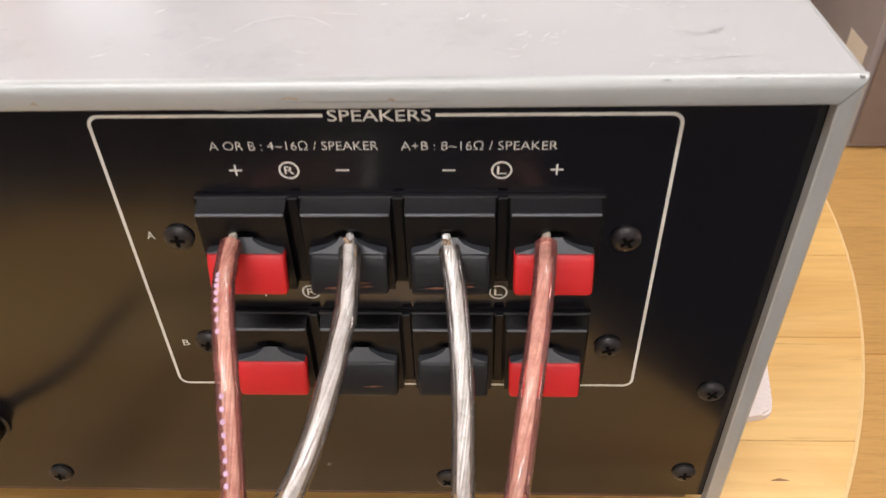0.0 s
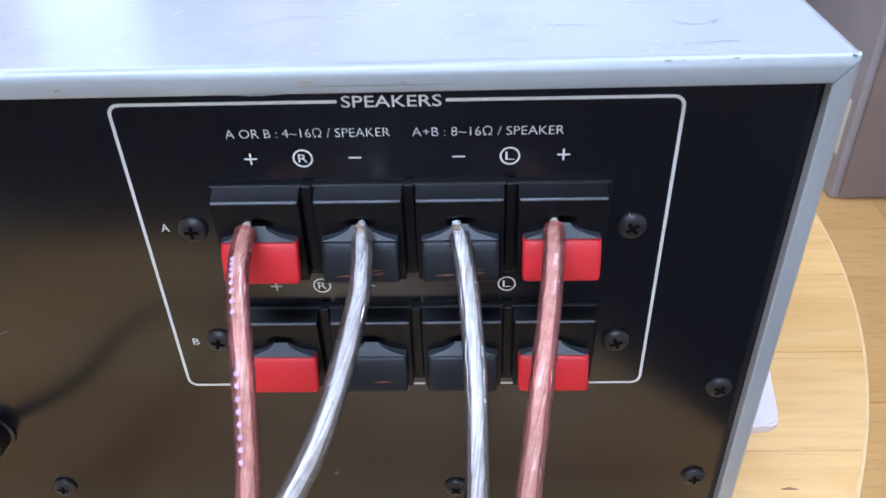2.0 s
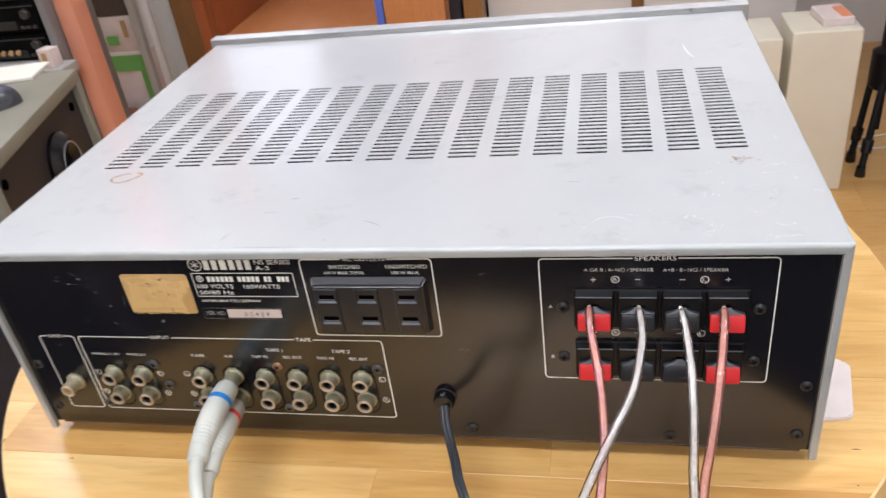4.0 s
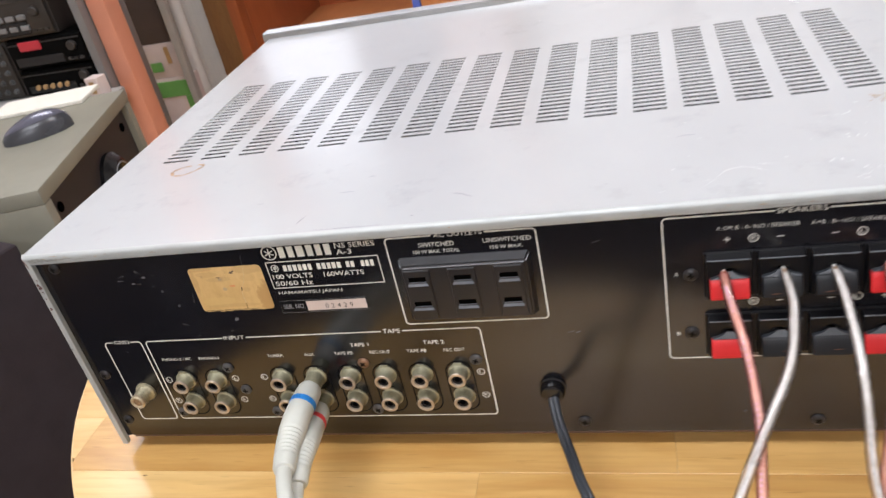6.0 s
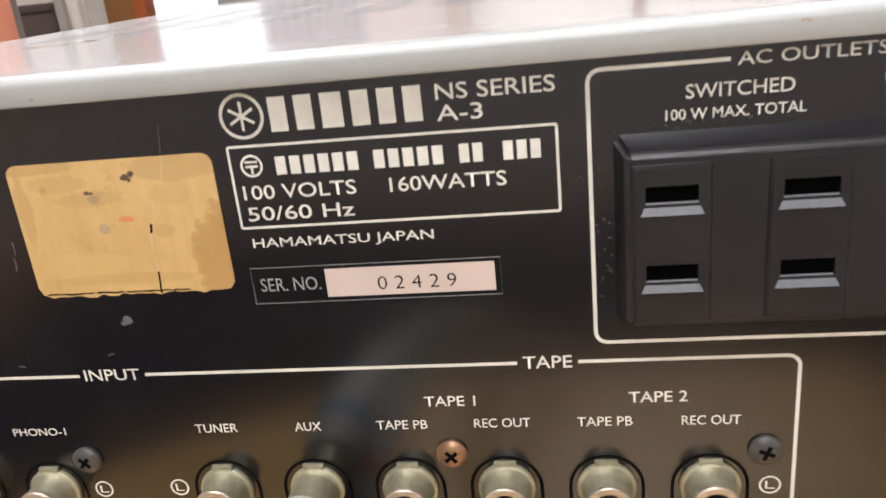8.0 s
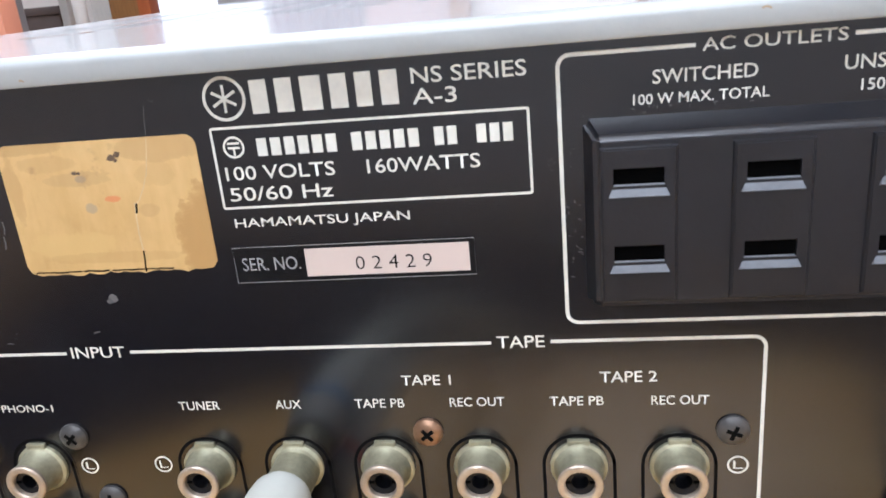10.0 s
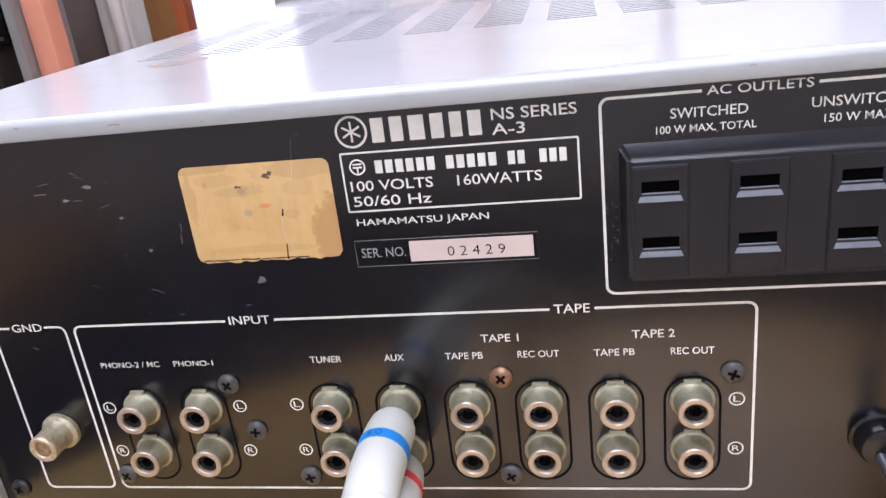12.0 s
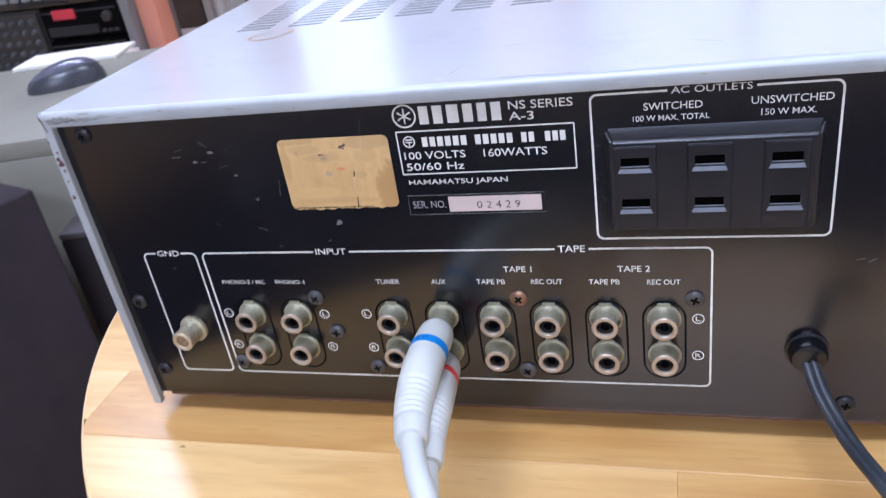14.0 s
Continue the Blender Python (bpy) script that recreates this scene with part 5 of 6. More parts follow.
# ---- cables ----
def speaker_wire(name, pts, jacket_mat, wire_mat, label, group, phase=0.0, marks=False):
    path = spline(pts, 8)
    o = thing(name, pts[-1], label, "speaker cable", group)
    wob = random.Random(int(phase * 100))
    skin = path[3:]
    part("jacket", tube(B(), skin, 2.1, 18, 1.0, [2.1 * (0.97 + 0.06 * wob.random()) for q in skin]), jacket_mat, o, "clear plastic jacket")
    fr = frames_along(path)
    for s in range(9):
        sub, drift = [], wob.uniform(-0.3, 0.3)
        for k, (q, u, w, a) in enumerate(fr):
            an = phase + s * math.tau / 9 + k * 0.3 + drift * math.sin(k * 0.37 + s)
            rr = (0.76 if k > 4 else 0.45 + 0.07 * k) * (1 + 0.16 * math.sin(k * 0.9 + s * 2.1))
            sub.append(q + (u * math.cos(an) + w * math.sin(an)) * rr)
        part("strand", tube(B(), sub, 0.31 + 0.05 * (s % 3), 7), wire_mat, o, "twisted bare wire")
    if marks:
        bm = B()
        for k in range(9, 60):
            if k % 12 > 7:
                continue
            q, u, w, a = fr[k]
            n = (Vector((-0.25, -0.6, 0.75)) - a * Vector((-0.25, -0.6, 0.75)).dot(a)).normalized()
            lathe(bm, q + n * 2.12, n, [(0, 0.5), (0.02, 0.5)], 8)
        tagged(part("jacket_print", bm, JPRINT, o, "small white printed marks"), "", "", "", "stuff")
    # frayed ends at the terminal
    fry = random.Random(len(name) + int(phase * 10))
    bm = B()
    for k in range(7):
        e = path[3] + Vector((fry.uniform(-0.9, 0.9), 0, fry.uniform(-0.3, 0.9)))
        m = path[0] + Vector((fry.uniform(-1.0, 1.0), -2.4, fry.uniform(0.0, 1.3)))
        tube(bm, [e, (e + m) / 2 + Vector((fry.uniform(-0.4, 0.4), 0, 0.2)), m], 0.17, 5)
    part("frayed_end", bm, BARE, o, "frayed bare strands")


speaker_wire("speaker_cable", [(325, -3.5, 76.5), (325.3, -11, 75.5), (326, -19, 73), (329, -34, 65.5), (331, -47, 55.5), (331.6, -60, 46), (330.4, -73, 36), (329, -86, 27), (327, -99, 17), (325, -112, 7), (324, -126, -2), (322, -141, -22), (321, -147, -110)], JACKR, COPPERW, "pink clear speaker cable with twisted copper, in a red terminal", "speaker cables", 0.2, True)
speaker_wire("speaker_cable", [(347.3, -3.5, 76.3), (348.2, -14, 74.5), (348, -25, 72), (344, -45, 64), (336, -60, 54.5), (328, -72, 43), (320, -84, 29.5), (312, -97, 18), (302.5, -112, 6.5), (292, -127, -4.5), (281, -143, -14), (272, -157, -36), (270, -162, -110)], JACKC, SILVERW, "clear speaker cable with twisted silver wire, in a dark terminal", "speaker cables", 1.1)
speaker_wire("speaker_cable", [(365.6, -3.5, 76.3), (367, -10, 72.5), (368, -17, 68.2), (369, -31, 60), (369, -44, 51.5), (368.6, -55, 42), (368, -66, 31.5), (369, -77, 21), (370.5, -88, 10), (372.5, -99, -1), (374, -111, -13), (375, -122, -36), (375, -126, -110)], JACKC, SILVERW, "clear speaker cable with twisted silver wire, in a dark terminal", "speaker cables", 2.0)
speaker_wire("speaker_cable", [(384.5, -3.5, 76.5), (383.8, -11, 75.5), (382.8, -19, 73), (380.3, -34, 67), (378, -46, 57), (375.5, -56, 44.5), (372.6, -65, 32), (371, -76, 20), (370, -87, 9), (369, -98, -3), (368, -110, -16), (367.5, -119, -36), (367, -124, -110)], JACKR, COPPERW, "pink clear speaker cable with twisted copper, in a red terminal", "speaker cables", 0.7)

# mains cord with its strain relief
cordo = thing("power_cord", (285, -99, -26), "black twin power cord with a moulded strain relief", "power cord")
part("strain_relief", lathe(B(), (248.7, 0.2, 13.2), (0, -1, 0), [(0, 6.6), (0.8, 6.6), (1.1, 5.8), (4.4, 5.6), (5.6, 5.0), (6.0, 3.8), (6.0, 0.0)], 26, False), BLACKG, cordo, "glossy black strain relief")
path = spline([(249, -5, 11.5), (250.8, -13, 7.6), (254, -22, 4), (258, -33, 2), (262, -46, 3), (267, -58, 1.5), (272.5, -71, -6), (277.5, -83, -17), (282, -93, -22.6), (288, -112, -23), (294, -132, -23.5), (298, -146, -36), (299, -150, -110)], 6)
bm = B()
for s in (-1.35, 1.35):
    tube(bm, [q + Vector((s * 0.75, 0, s * 0.2)) for q in path], 1.55, 12)
part("cord", bm, CORD, cordo, "black twin flex")


# phono plugs
INKB = surf("dark_blue_print", (0.01, 0.05, 0.18), 0.5, 0, 0.1, 300, 900, 0.0)


def phono_plug(pts, band, label, word):
    o = thing("phono_plug", pts[-1], label, "audio plug", "phono plugs")
    path = spline(pts, 10)
    length = [0.0]
    for p, q in zip(path, path[1:]):
        length.append(length[-1] + (q - p).length)

    def at(s):
        for k in range(len(path) - 1):
            if length[k + 1] >= s:
                return path[k].lerp(path[k + 1], (s - length[k]) / (length[k + 1] - length[k]))
        return path[-1]

    prof = [(0, 4.4), (0.6, 5.3), (2.0, 5.9), (4.5, 6.15), (10, 6.3), (20, 6.45), (28, 6.35)]
    for k in range(7):
        r = 6.25 - k * 0.14
        prof += [(29.0 + k * 2.3, r), (29.6 + k * 2.3, r - 0.32), (30.2 + k * 2.3, r - 0.34), (30.9 + k * 2.3, r - 0.02)]
    prof += [(46.0, 5.3), (50.5, 5.1), (52.0, 4.6), (52.6, 3.3)]
    part("grip", tube(B(), [at(s) for s, r in prof], 1, 24, 1.0, [r for s, r in prof]), WHITEP, o, "white ribbed plastic grip")
    part("band", tube(B(), [at(s) for s in (10.4, 10.5, 12.6, 13.4, 13.5)], 1, 28, 1.0, [6.0, 6.42, 6.44, 6.44, 6.0]), band, o, "coloured band")
    if word:
        q, t2 = at(12.0), (at(13.0) - at(11.0)).normalized()
        side = t2.cross(Vector((0, 0, 1))).normalized()
        up = side.cross(t2)
        cu = bpy.data.curves.new("words", "FONT")
        cu.body, cu.resolution_u, cu.space_character = word, 2, 1.5
        ob = bpy.data.objects.new("words", cu)
        me = bpy.data.meshes.new_from_object(ob)
        bpy.data.objects.remove(ob)
        bpy.data.curves.remove(cu)
        base = root_at(o)
        for v in me.vertices:
            an = -(v.co.x * 2.6 - 3.0) / 6.47
            v.co = W(*(q + (side * math.sin(an) + up * math.cos(an)) * 6.5 + t2 * (0.9 - v.co.y * 2.6))) - base
        me.materials.append(INKB)
        lo = new("band_lettering", me)
        lo.parent = o
        tagged(lo, "dark printed letters")
    part("cable", tube(B(), [q for q, s in zip(path, length) if s > 50], 3.5, 16), WHITEP, o, "white cable")
    part("plug_shell", tube(B(), [Vector(pts[0]) + Vector((0, 7.5, 0)), Vector(pts[0]) + Vector((0, 3, 0)), at(0.5)], 4.6, 20), NICKEL, o, "metal plug shell")


phono_plug([(131.8, -8.5, 24.4), (131.4, -20, 24.2), (131.3, -32, 23.2), (133.5, -50, 22), (138.5, -66, 22.5), (146, -81, 21), (154.5, -94, 15), (163, -107, 5), (171, -121, -9), (178, -137, -21), (186, -151, -40), (189, -156, -110)], BLUEP, "white phono plug with a blue band", "EO")
phono_plug([(131.8, -8.5, 10.0), (133, -20, 11.8), (134.5, -32, 13.2), (137, -49, 14.2), (141, -68, 11), (147, -88, 4), (150.5, -106, -6), (153.5, -124, -16), (157, -140, -24), (160, -150, -45), (161, -154, -110)], REDB, "white phono plug with a red band", "")


# ---- on the table ----
bm = B()
edge = []
for (cx, cy), a0 in zip(((445, 36), (457, 38), (464, 74), (450, 79)), (180, 270, 0, 90)):
    edge += [(cx + 5 * math.cos(radians(a0 + 18 * k)), cy + 5 * math.sin(radians(a0 + 18 * k))) for k in range(6)]
low, up = [[bm.verts.new((x, y, z)) for x, y in edge] for z in (-26.0, -23.4)]
bm.faces.new(up)
bm.faces.new(low[::-1])
for k in range(len(edge)):
    bm.faces.new((low[k], low[(k + 1) % len(edge)], up[(k + 1) % len(edge)], up[k]))
bmesh.ops.bevel(bm, geom=[e for e in bm.edges if all(v.co.z > -24 for v in e.verts)], offset=0.8, segments=2, affect="EDGES")
solid("foam_card", bm, surf("pale_pink_foam", (0.72, 0.64, 0.61), 0.9, 0, 0.06, 60, 700, 0.5), (455, 58, -26), "pale pinkish foam sheet with round corners on the table", "foam sheet")

# ---- left: the large loudspeaker with the mouse on it ----
spk = thing("loudspeaker", (-560, 620, FZ), "large beige loudspeaker with a dark brown baffle, used as a stand", "loudspeaker")
TURNL = 14.6
F = (-415.0, 455.0)      # near corner of the baffle side


def ang(bm):
    bmesh.ops.rotate(bm, verts=bm.verts, cent=Vector((F[0], F[1], 0)), matrix=Matrix.Rotation(radians(TURNL), 3, "Z"))
    return bm


SL, SD, ST = 372.0, 330.0, -62.0
fx, fy = F
for nm, q in (("top_board", (fx - SD, fx, fy, fy + SL, ST - 20, ST)), ("side_board", (fx - SD, fx, fy, fy + 20, FZ, ST - 20.2)),
              ("side_board", (fx - SD, fx, fy + SL - 20, fy + SL, FZ, ST - 20.2)), ("bottom_board", (fx - SD, fx, fy + 20.2, fy + SL - 20.2, FZ, FZ + 20)),
              ("back_board", (fx - SD, fx - SD + 18, fy + 20.2, fy + SL - 20.2, FZ + 20.2, ST - 20.2))):
    part(nm, ang(box(B(), *q, 2.2)), BEIGE, spk)
baf = part("baffle", ang(box(B(), fx - 26, fx - 10, fy + 20.4, fy + SL - 20.4, FZ + 20.4, ST - 20.4)), BROWNB, spk, "dark brown baffle", False)
for dy in (48, SL - 48):
    part("baffle_screw", ang(lathe(B(), (fx - 10, fy + dy, ST - 46), (1, 0, 0), [(0, 7), (2, 7), (3, 5), (1.2, 2.5), (1.2, 0)], 16, False)), HOLE, baf)
bm = B()
lathe(bm, (fx - 10, fy + SL * 0.6, ST - 100), (1, 0, 0), [(0, 50), (6, 50), (9, 46), (16, 40), (18, 34), (12, 27), (4, 23), (4, 0)], 32, False)
part("tweeter", ang(bm), BLACKG, baf, "black round tweeter")
bm = B()
lathe(bm, (fx - 10, fy + SL * 0.6, ST - 100), (1, 0, 0), [(17.5, 34), (19, 33), (17.5, 31.5)], 32, False)
part("tweeter_ring", ang(bm), GREYM, baf, "bright thin ring")

mouse = thing("computer_mouse", (-558, 652, ST), "computer mouse with a lilac-grey shell and dark sides, on the loudspeaker", "mouse")
for nm, mat in (("side", MOUSE), ("shell", MOUSET)):
    bm = B()
    bmesh.ops.create_uvsphere(bm, u_segments=32, v_segments=20, radius=1.0)
    cuts = [((0, 0, 0.0), (0, 0, 1))]
    if nm == "shell":
        cuts += [((0, 0, 0.42), (0.35, 0, 1)), ((0, 0, 0.42), (-0.35, 0, 1))]
    for co, no in cuts:
        bmesh.ops.bisect_plane(bm, geom=bm.verts[:] + bm.edges[:] + bm.faces[:], plane_co=Vector(co), plane_no=Vector(no), clear_inner=True)
    grow = 1.0 if nm == "side" else 1.012
    for v in bm.verts:
        x, y, z = v.co
        z = max(z, 0.0)
        v.co = Vector((x * 27 * grow, y * 50 * grow, (z ** 0.8 * (31 + 7 * y) if z > 0 else 0) * grow))
    bmesh.ops.rotate(bm, verts=bm.verts, cent=Vector((0, 0, 0)), matrix=Matrix.Rotation(radians(-50), 3, "Z"))
    for v in bm.verts:
        v.co += Vector((-553, 650, ST))
    part(nm, bm, mat, mouse, "lilac-grey top shell" if nm == "shell" else "dark glossy sides")
bm = box(B(), -725, -564, 752, 828, ST, ST + 6, 1.0, 1, 12)
solid("note_pad", bm, PAPER, (-640, 790, ST), "white note pad lying on the loudspeaker", "note pad")

# darker cabinets in front of it
dk = thing("dark_cabinet", (-460, 270, FZ), "dark brown cloth-covered cabinet beside the table", "cabinet")
part("body", box(B(), -513, -383, 59, 359, FZ, -80, 5, 3, -20, (-383, 359, 0)), DARKBR, dk)
part("plinth", box(B(), -508, -388, 64, 354, FZ - 2.9, FZ + 40, 2, 1, -20, (-383, 359, 0)), BLACK, dk)
lowc = thing("low_cabinet", (-320, 440, FZ), "low dark brown cabinet beside the large loudspeaker", "cabinet")
part("body", box(B(), -412, -232, 393, 441, FZ, -158, 3, 2, 17, (-412, 393, 0)), BROWNB, lowc)
part("top_board", box(B(), -412, -232, 393, 441, -157.7, -150, 2, 2, 17, (-412, 393, 0)), surf("grey_brown_board", (0.075, 0.066, 0.068), 0.5, 0, 0.15, 20, 600, 0.1), lowc, "lighter grey-brown top board")

# ---- left, far: rack with equipment ----
rack = thing("equipment_rack", (-1350, 1650, FZ), "grey metal rack with black audio equipment", "rack")
part("shelf", box(B(), -1900, -965, 1362, 1436, -265, -240, 2), SHELFM, rack, "grey shelf lip")
part("shelf", box(B(), -1900, -1026, 1436.5, 1660, -265, -240, 2), SHELFM, rack, "grey shelf board")
part("shelf", box(B(), -1900, -1026, 1425, 1660, 640, 665, 2), SHELFM, rack, "grey shelf board")
for x, y in ((-1040, 1640), (-1880, 1440), (-1880, 1640)):
    part("post", box(B(), x - 18, x + 18, y - 18, y + 18, FZ, 900, 2), GREYM, rack)
part("post", box(B(), -1024, -1001.5, 1440, 1476, FZ, 900, 2), GREYM, rack, "grey front post")
for x in (-1700, -1050):
    part("bracket", box(B(), x - 12, x + 12, 1470, 1640, FZ, -265.5, 2), GREYM, rack)


def deck(x0, x1, z0, z1, label, red=False, knobs=0, keys=0, case=DARK):
    o = thing("audio_unit", ((x0 + x1) / 2, 1560, z0), label, "audio unit", "equipment on the rack")
    part("case", box(B(), x0, x1, 1455, 1650, z0, z1, 4, 2), case, o)
    part("front", box(B(), x0 + 5, x1 - 5, 1444, 1455, z0 + 5, z1 - 5, 3, 2), case, o)
    part("trim", box(B(), x0 + 10, x1 - 10, 1441, 1445, z1 - 13, z1 - 10, 1, 1), GREYBR, o, "dark grey trim line")
    part("tray", box(B(), x1 - 215, x1 - 70, 1441.5, 1445, z0 + 9, z0 + (z1 - z0) * 0.42, 2, 1), BLACKG, o, "glossy black tray front")
    for k in range(3):
        part("button", box(B(), x1 - 62 + k * 17, x1 - 50 + k * 17, 1439, 1445, z0 + 12, z0 + 19, 1, 1), GREYBR, o, "small dark button")
    part("dial", lathe(B(), (x1 - 36, 1445, z0 + (z1 - z0) * 0.62), (0, -1, 0), [(0, 13), (10, 12), (12, 10), (12, 0)], 20, False), GREYBR, o, "dark round dial")
    if red:
        part("display", box(B(), -1217, -1152, 1440, 1446, (z0 + z1) / 2 + 10, (z0 + z1) / 2 + 33, 2, 1), REDLED, o, "red display")
    for k in range(knobs):
        part("knob", lathe(B(), (-1212 + k * 22, 1446, z0 + 24), (0, -1, 0), [(0, 7), (10, 6), (11, 0)], 14, False), AMBER, o, "amber knob")
    for k in range(keys):
        part("key", box(B(), x1 - 330 + (k % 8) * 34, x1 - 306 + (k % 8) * 34, 1438, 1445, z0 + 20 + (k // 8) * 26, z0 + 32 + (k // 8) * 26, 1.5, 1), GREYM, o, "small grey key")
    return o


KNOBG = surf("dull_grey_knob", (0.11, 0.115, 0.115), 0.5, 0, 0.3, 60, 700, 0.0, spread=0.5)
mixer = thing("audio_mixer", (-1385, 1560, -240), "dark grey-brown audio mixer with a grid of grey knobs", "audio mixer", "equipment on the rack")
part("case", box(B(), -1510, -1262, 1455, 1650, -240, -92, 4, 2), GREYBR, mixer)
part("front", box(B(), -1505, -1267, 1446, 1455, -235, -97, 3, 2), GREYBR, mixer)
for i in range(7):
    for j in range(5):
        part("knob", lathe(B(), (-1284 - i * 29, 1447, -218 + j * 25), (0, -1, 0), [(0, 7.5), (3, 7.5), (4, 5.5), (11, 5.0), (11.5, 0)], 12, False), KNOBG, mixer, "grey knob")
deck(-1258, -1028, -240, -172, "black audio unit with a row of amber knobs", False, 5)
deck(-1258, -1028, -170, -92, "black tape deck with a red display", True)
deck(-1510, -1090, -90, 10, "grey-brown audio unit with rows of grey keys", False, 0, 16, GREYBR)
deck(-1510, -1028, 12, 180, "tall black audio unit with grey trim", False, 0, 8)

small = thing("small_carton", (-1003, 1393, -240), "small white carton with brown print, on the rack shelf", "carton")
part("carton", box(B(), -1022, -984, 1376, 1410, -240, -194, 1.5, 2, -8, (-1003, 1393, 0)), WHITEC, small)
part("print", box(B(), -1010, -996, 1374.2, 1375.4, -232, -202, 0, 2, -8, (-1003, 1393, 0)), AMBER, small, "brown printed mark", False)

# posts, boxes and door frames towards the far wall
solid("salmon_post", box(B(), -1000, -950, 1470, 1530, FZ, ZC, 3), PINKW, (-980, 1500, FZ), "salmon painted upright wooden post", "post")
crate = thing("packing_box", (-1190, 2050, FZ), "white cardboard box with a green printed band", "box", "packing boxes")
part("carton", box(B(), -1300, -1125, 1990, 2050, FZ, -400, 3), WHITEC, crate)
part("print", box(B(), -1301, -1124, 1987, 1990, -462, -410, 0), GREEN, crate, "green printed band", False)
part("print", box(B(), -1160, -1132, 1986, 1987, -660, -462.5, 0), GREEN, crate, "green printed stripe", False)
crate = thing("packing_box", (-1195, 2060, -400), "white cardboard box with small printed marks", "box", "packing boxes")
part("carton", box(B(), -1290, -1140, 1995, 2045, -399.5, -286, 3, 2, -3), WHITEC, crate)
part("print", box(B(), -1245, -1205, 1988, 1990.5, -375, -345, 0), GREEN, crate, "green printed mark", False)
part("print", box(B(), -1180, -1165, 1988, 1991, -352, -298, 0), AMBER, crate, "brown printed mark", False)
dbx = thing("dark_box", (-1230, 2030, -240), "dark brown box standing on the white packing boxes", "box")
part("carton", box(B(), -1305, -1150, 1996, 2046, -285.5, 90, 3, 2), BROWNC, dbx)
part("lid", box(B(), -1309, -1146, 1992, 2050, 90.5, 112, 3, 2), BROWNC, dbx)
low = thing("low_shelf", (-1215, 1930, FZ), "low red-brown wooden shelf before the packing boxes", "shelf")
part("top_board", box(B(), -1335, -1085, 1885, 1952, -600, -575, 3), REDWOOD, low)
part("front_board", box(B(), -1325, -1095, 1892, 1945, FZ, -600.5, 2), REDWOOD, low)
solid("pipe", lathe(B(), (-1166, 2120, FZ), (0, 0, 1), [(0, 24), (ZC - FZ, 24)], 18), CURT, (-1166, 2120, FZ), "pale pinkish upright water pipe", "pipe")
solid("grey_pole", box(B(), -1124, -1100, 1960, 1985, FZ, ZC, 4, 2), SHELFM, (-1112, 1972, FZ), "grey metal upright shelf pole", "pole")
# curtain folds beside the window
bm = B()
prev = None
for k in range(41):
    x = -1172 + k * 2.0
    y = 2200 + 8 * math.sin(k * 0.9)
    cur = [bm.verts.new((x, y, z)) for z in (FZ, ZC - 40)] + [bm.verts.new((x, y + 5, z)) for z in (FZ, ZC - 40)]
    if prev:
        bm.faces.new((prev[0], cur[0], cur[1], prev[1]))
        bm.faces.new((prev[2], prev[3], cur[3], cur[2]))
    prev = cur
solid("curtain", bm, CURT, (-1130, 2200, FZ), "pale hanging curtain in narrow folds", "curtain")
bm = B()
prev = None
for k in range(61):
    x, y = -752 + k * 5.3, 2560 + 12 * math.sin(k * 0.8)
    cur = [bm.verts.new((x, y + d, z)) for d in (0, 5) for z in (-104, ZC - 40)]
    if prev:
        bm.faces.new((prev[0], cur[0], cur[1], prev[1]))
        bm.faces.new((prev[2], prev[3], cur[3], cur[2]))
    prev = cur
solid("curtain", bm, surf("lilac_grey_curtain_cloth", (0.42, 0.36, 0.385), 0.85, 0, 0.06, 20, 400, 0.2), (-590, 2560, -104), "lilac-grey curtain hanging beside the window", "curtain")
solid("brown_post", box(B(), -1086, -985, 2150, 2220, FZ, ZC, 3), BROWNW, (-1035, 2185, FZ), "brown wooden upright door post", "post")
# open wooden cabinet
cab = thing("open_cabinet", (-430, 2200, FZ), "tall open cabinet of orange and red-brown wood", "cabinet")
part("jamb", box(B(), -900, -866, 1960, 2014, FZ, 1150, 2), REDWOOD, cab, "tall red-brown front jamb")
part("side_board", box(B(), -900, -866, 2014.4, 2612, FZ, -110, 2), REDWOOD, cab, "red-brown side board")
part("back_board", box(B(), -865, -113, 2595, 2612, FZ, -110, 2), REDWOOD, cab, "red-brown back board")
part("upper_panel", box(B(), -424, -113, 2580, 2612, -109.5, 1150, 2), surf("pale_pink_paint", (0.72, 0.56, 0.53), 0.6, 0, 0.05, 6, 300, 0.05), cab, "pale pink upper panel")
notice = thing("paper_notice", (-862, 2200, -205), "pale pinkish paper notice fixed to the cabinet's side", "notice")
part("sheet", box(B(), -865.6, -863.4, 2090, 2330, -205, -118, 0.3, 1), WHITEC, notice)
part("print", box(B(), -863.3, -862.9, 2100, 2170, -160, -126, 0, 1), ORANGEP, notice, "orange printed patch", False)
part("shelf_board", box(B(), -865, -113, 1962, 2594, -410, -385, 2), ORANGE, cab, "orange-brown shelf board")
part("door", box(B(), -298, -120, 1935, 1958, FZ + 20, -40, 2), ORANGE, cab, "orange wooden door")
part("strip", box(B(), -322, -300, 1930, 1960, FZ + 20, 100, 2), BLUEF, cab, "blue strip")
# this board's dark colour stands in for a shaded gap beside the door
part("side_board", box(B(), -112, -78, 1960, 2612, FZ, 100, 2), DARKBR, cab, "side board coloured dark for the shaded gap before the post")
solid("brown_post", box(B(), -70, -15, 1960, 2030, FZ, ZC, 3), BROWNW, (-43, 1995, FZ), "brown wooden upright door post", "post")
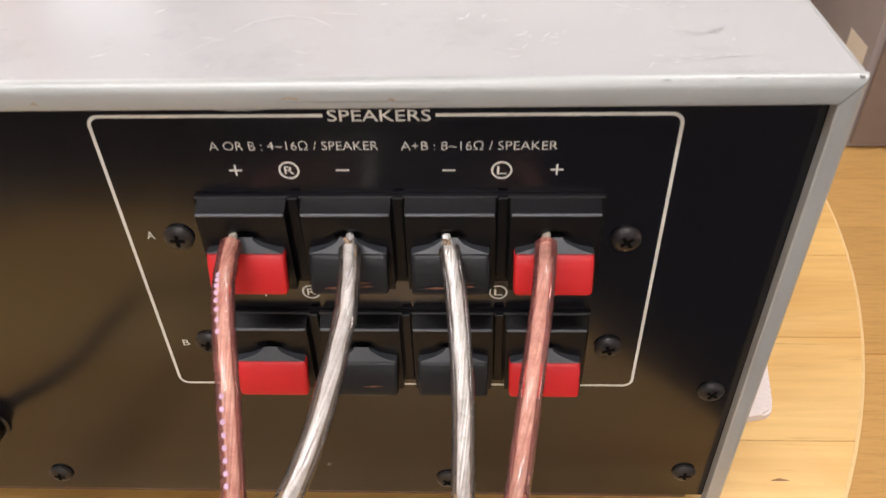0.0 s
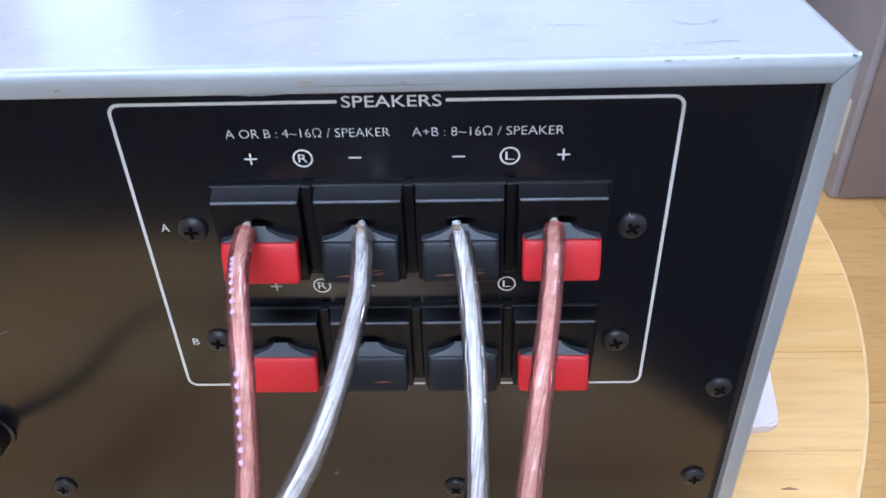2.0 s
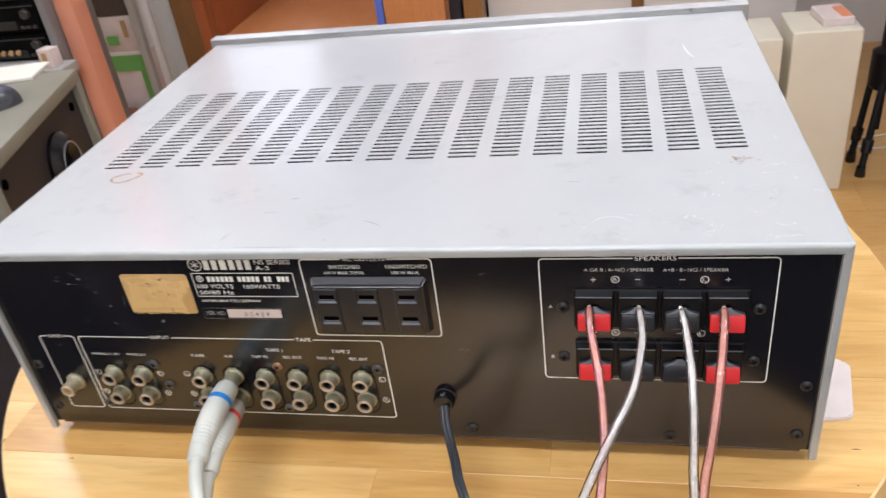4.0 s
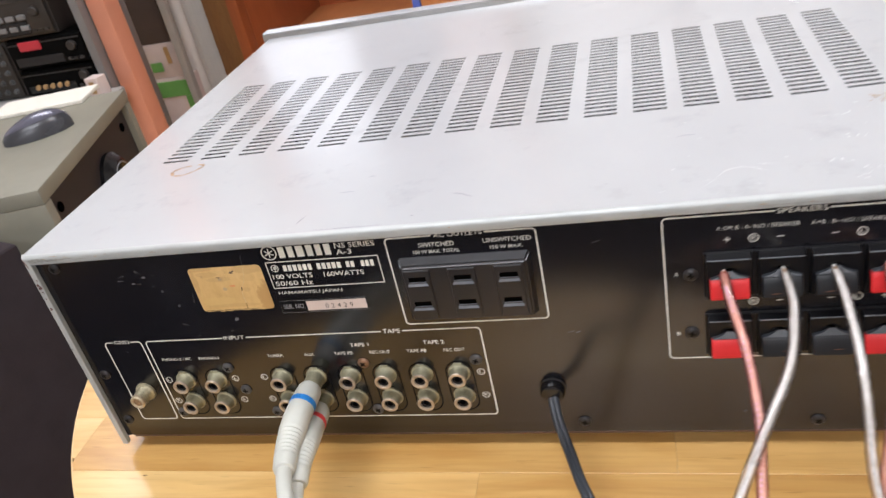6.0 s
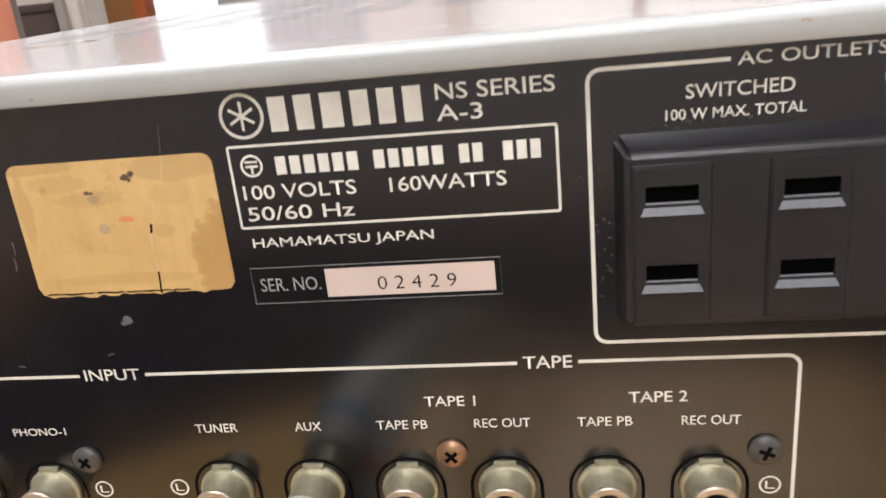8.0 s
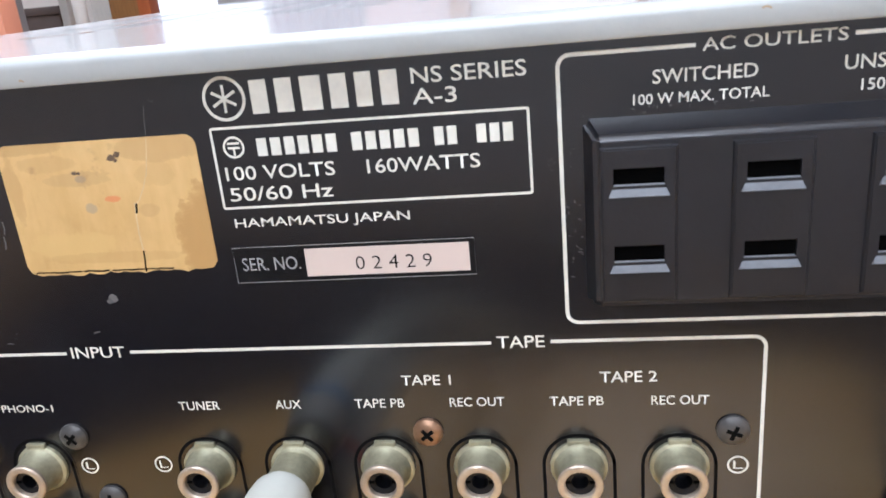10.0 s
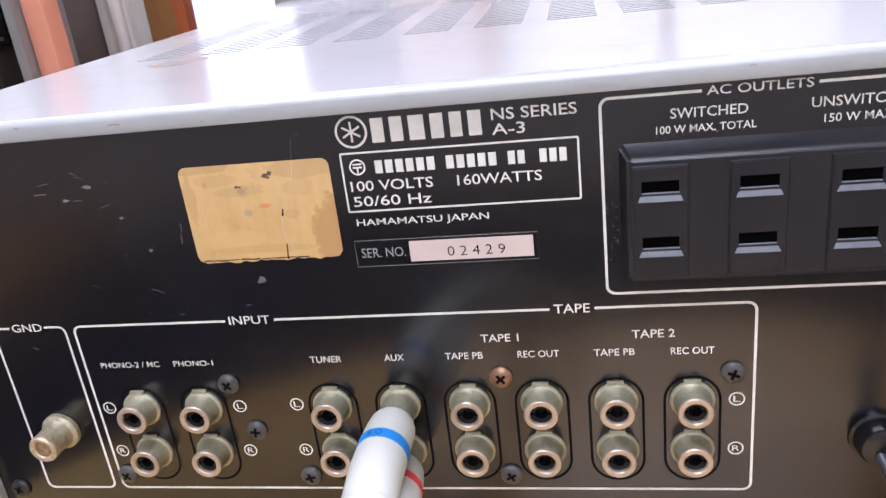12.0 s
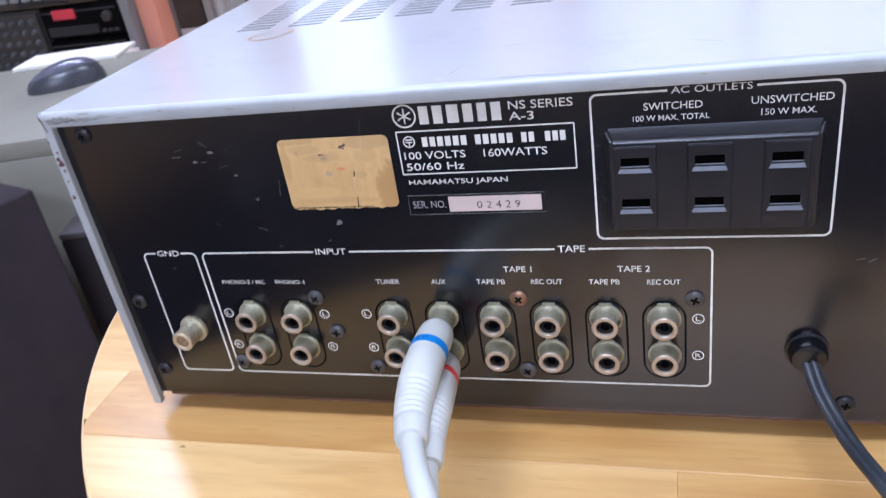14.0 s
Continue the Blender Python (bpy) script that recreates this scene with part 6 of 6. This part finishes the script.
# pale cupboard fronts
cup = thing("white_cupboard", (430, 2150, FZ), "white cupboard with two doors and a dark gap", "cupboard")
part("door_leaf", box(B(), -12, 402, 2050, 2075, FZ + 30, 900, 3), WALLP, cup)
part("door_leaf", box(B(), 438, 850, 2050, 2075, FZ + 30, 900, 3), WALLP, cup)
part("carcass", box(B(), -12, 850, 2076, 2500, FZ, 905, 2), BROWNW, cup, "brown carcass showing in the gap")


def cream_speaker(x0, x1, y0, y1, z1, label):
    o = thing("cream_loudspeaker", ((x0 + x1) / 2, (y0 + y1) / 2, FZ), label, "loudspeaker", "cream loudspeakers")
    part("cabinet", box(B(), x0, x1, y0, y1, FZ, z1, 6, 3), CREAM, o)
    return o


cream_speaker(742, 890, 1556, 1714, -324, "cream painted loudspeaker standing on the floor")
cream_speaker(566, 717, 1526, 1690, -326, "cream painted loudspeaker standing on the floor")
solid("small_carton", box(B(), 806, 872, 1585, 1690, -324, -305, 2, 1, 4), WHITEC, (839, 1637, -324), "small white and orange carton on a loudspeaker", "carton")
solid("orange_leaflet", box(B(), 846, 868, 1592, 1670, -305, -303.8, 0, 1, 4), ORANGEP, (857, 1630, -305), "orange printed leaflet lying on the carton", "leaflet")

# black stand, its thin legs folded close together
st = thing("tripod_stand", (1000, 1700, FZ), "black folded tripod stand with thin legs", "stand")
part("column", lathe(B(), (1000, 1718, -640), (0, 0, 1), [(0, 9), (110, 9), (112, 30), (120, 36), (205, 36), (215, 20), (520, 17), (1100, 15)], 18), BLACK, st)
for x0, y0, x1, y1 in ((982, 1745, 951, 1709), (992, 1692, 954, 1626), (1022, 1735, 1075, 1760)):
    p0, p1 = Vector((x0, y0, -505)), Vector((x1, y1, FZ + 10))
    leg = part("leg", tube(B(), [p0, (p0 + p1) / 2, p1], 8.5, 12), BLACK, st)
    a, b = p0.lerp(p1, 0.62), p0.lerp(p1, 0.78)
    part("leg_clamp", tube(B(), [a, a.lerp(b, 0.1), b], 1, 14, 1.0, [10, 14, 13]), BLACKG, leg)
    part("rubber_foot", lathe(B(), (p1.x, p1.y, FZ), (0, 0, 1), [(0, 13), (26, 11)], 12), BLACKG, leg)
bm = tube(B(), spline([(1150, 1930, FZ + 3.2), (1085, 1860, FZ + 3.2), (1010, 1838, FZ + 3.2), (975, 1800, FZ + 3.2), (1030, 1772, FZ + 3.2), (1110, 1790, FZ + 3.2), (1220, 1850, FZ + 3.2)], 8), 3.2, 8)
solid("floor_cable", bm, CURT, (1050, 1830, FZ), "white cable lying in a loop on the floor", "cable")
# grey cabinet to the right
gc = thing("grey_cabinet", (1350, 1450, FZ), "grey laminate cabinet with a taupe front and a white label", "cabinet")
part("body", box(B(), 1107, 1650, 1258, 1700, FZ, 420, 8, 2), CABSIDE, gc)
part("door", box(B(), 1122, 1636, 1248, 1257.5, FZ + 12, 408, 3, 2), CABFRONT, gc, "taupe front")
part("label_sticker", box(B(), 1105.6, 1106.8, 1278, 1362, -634, -518, 0.4, 1), PAPER, gc, "white paper sticker")
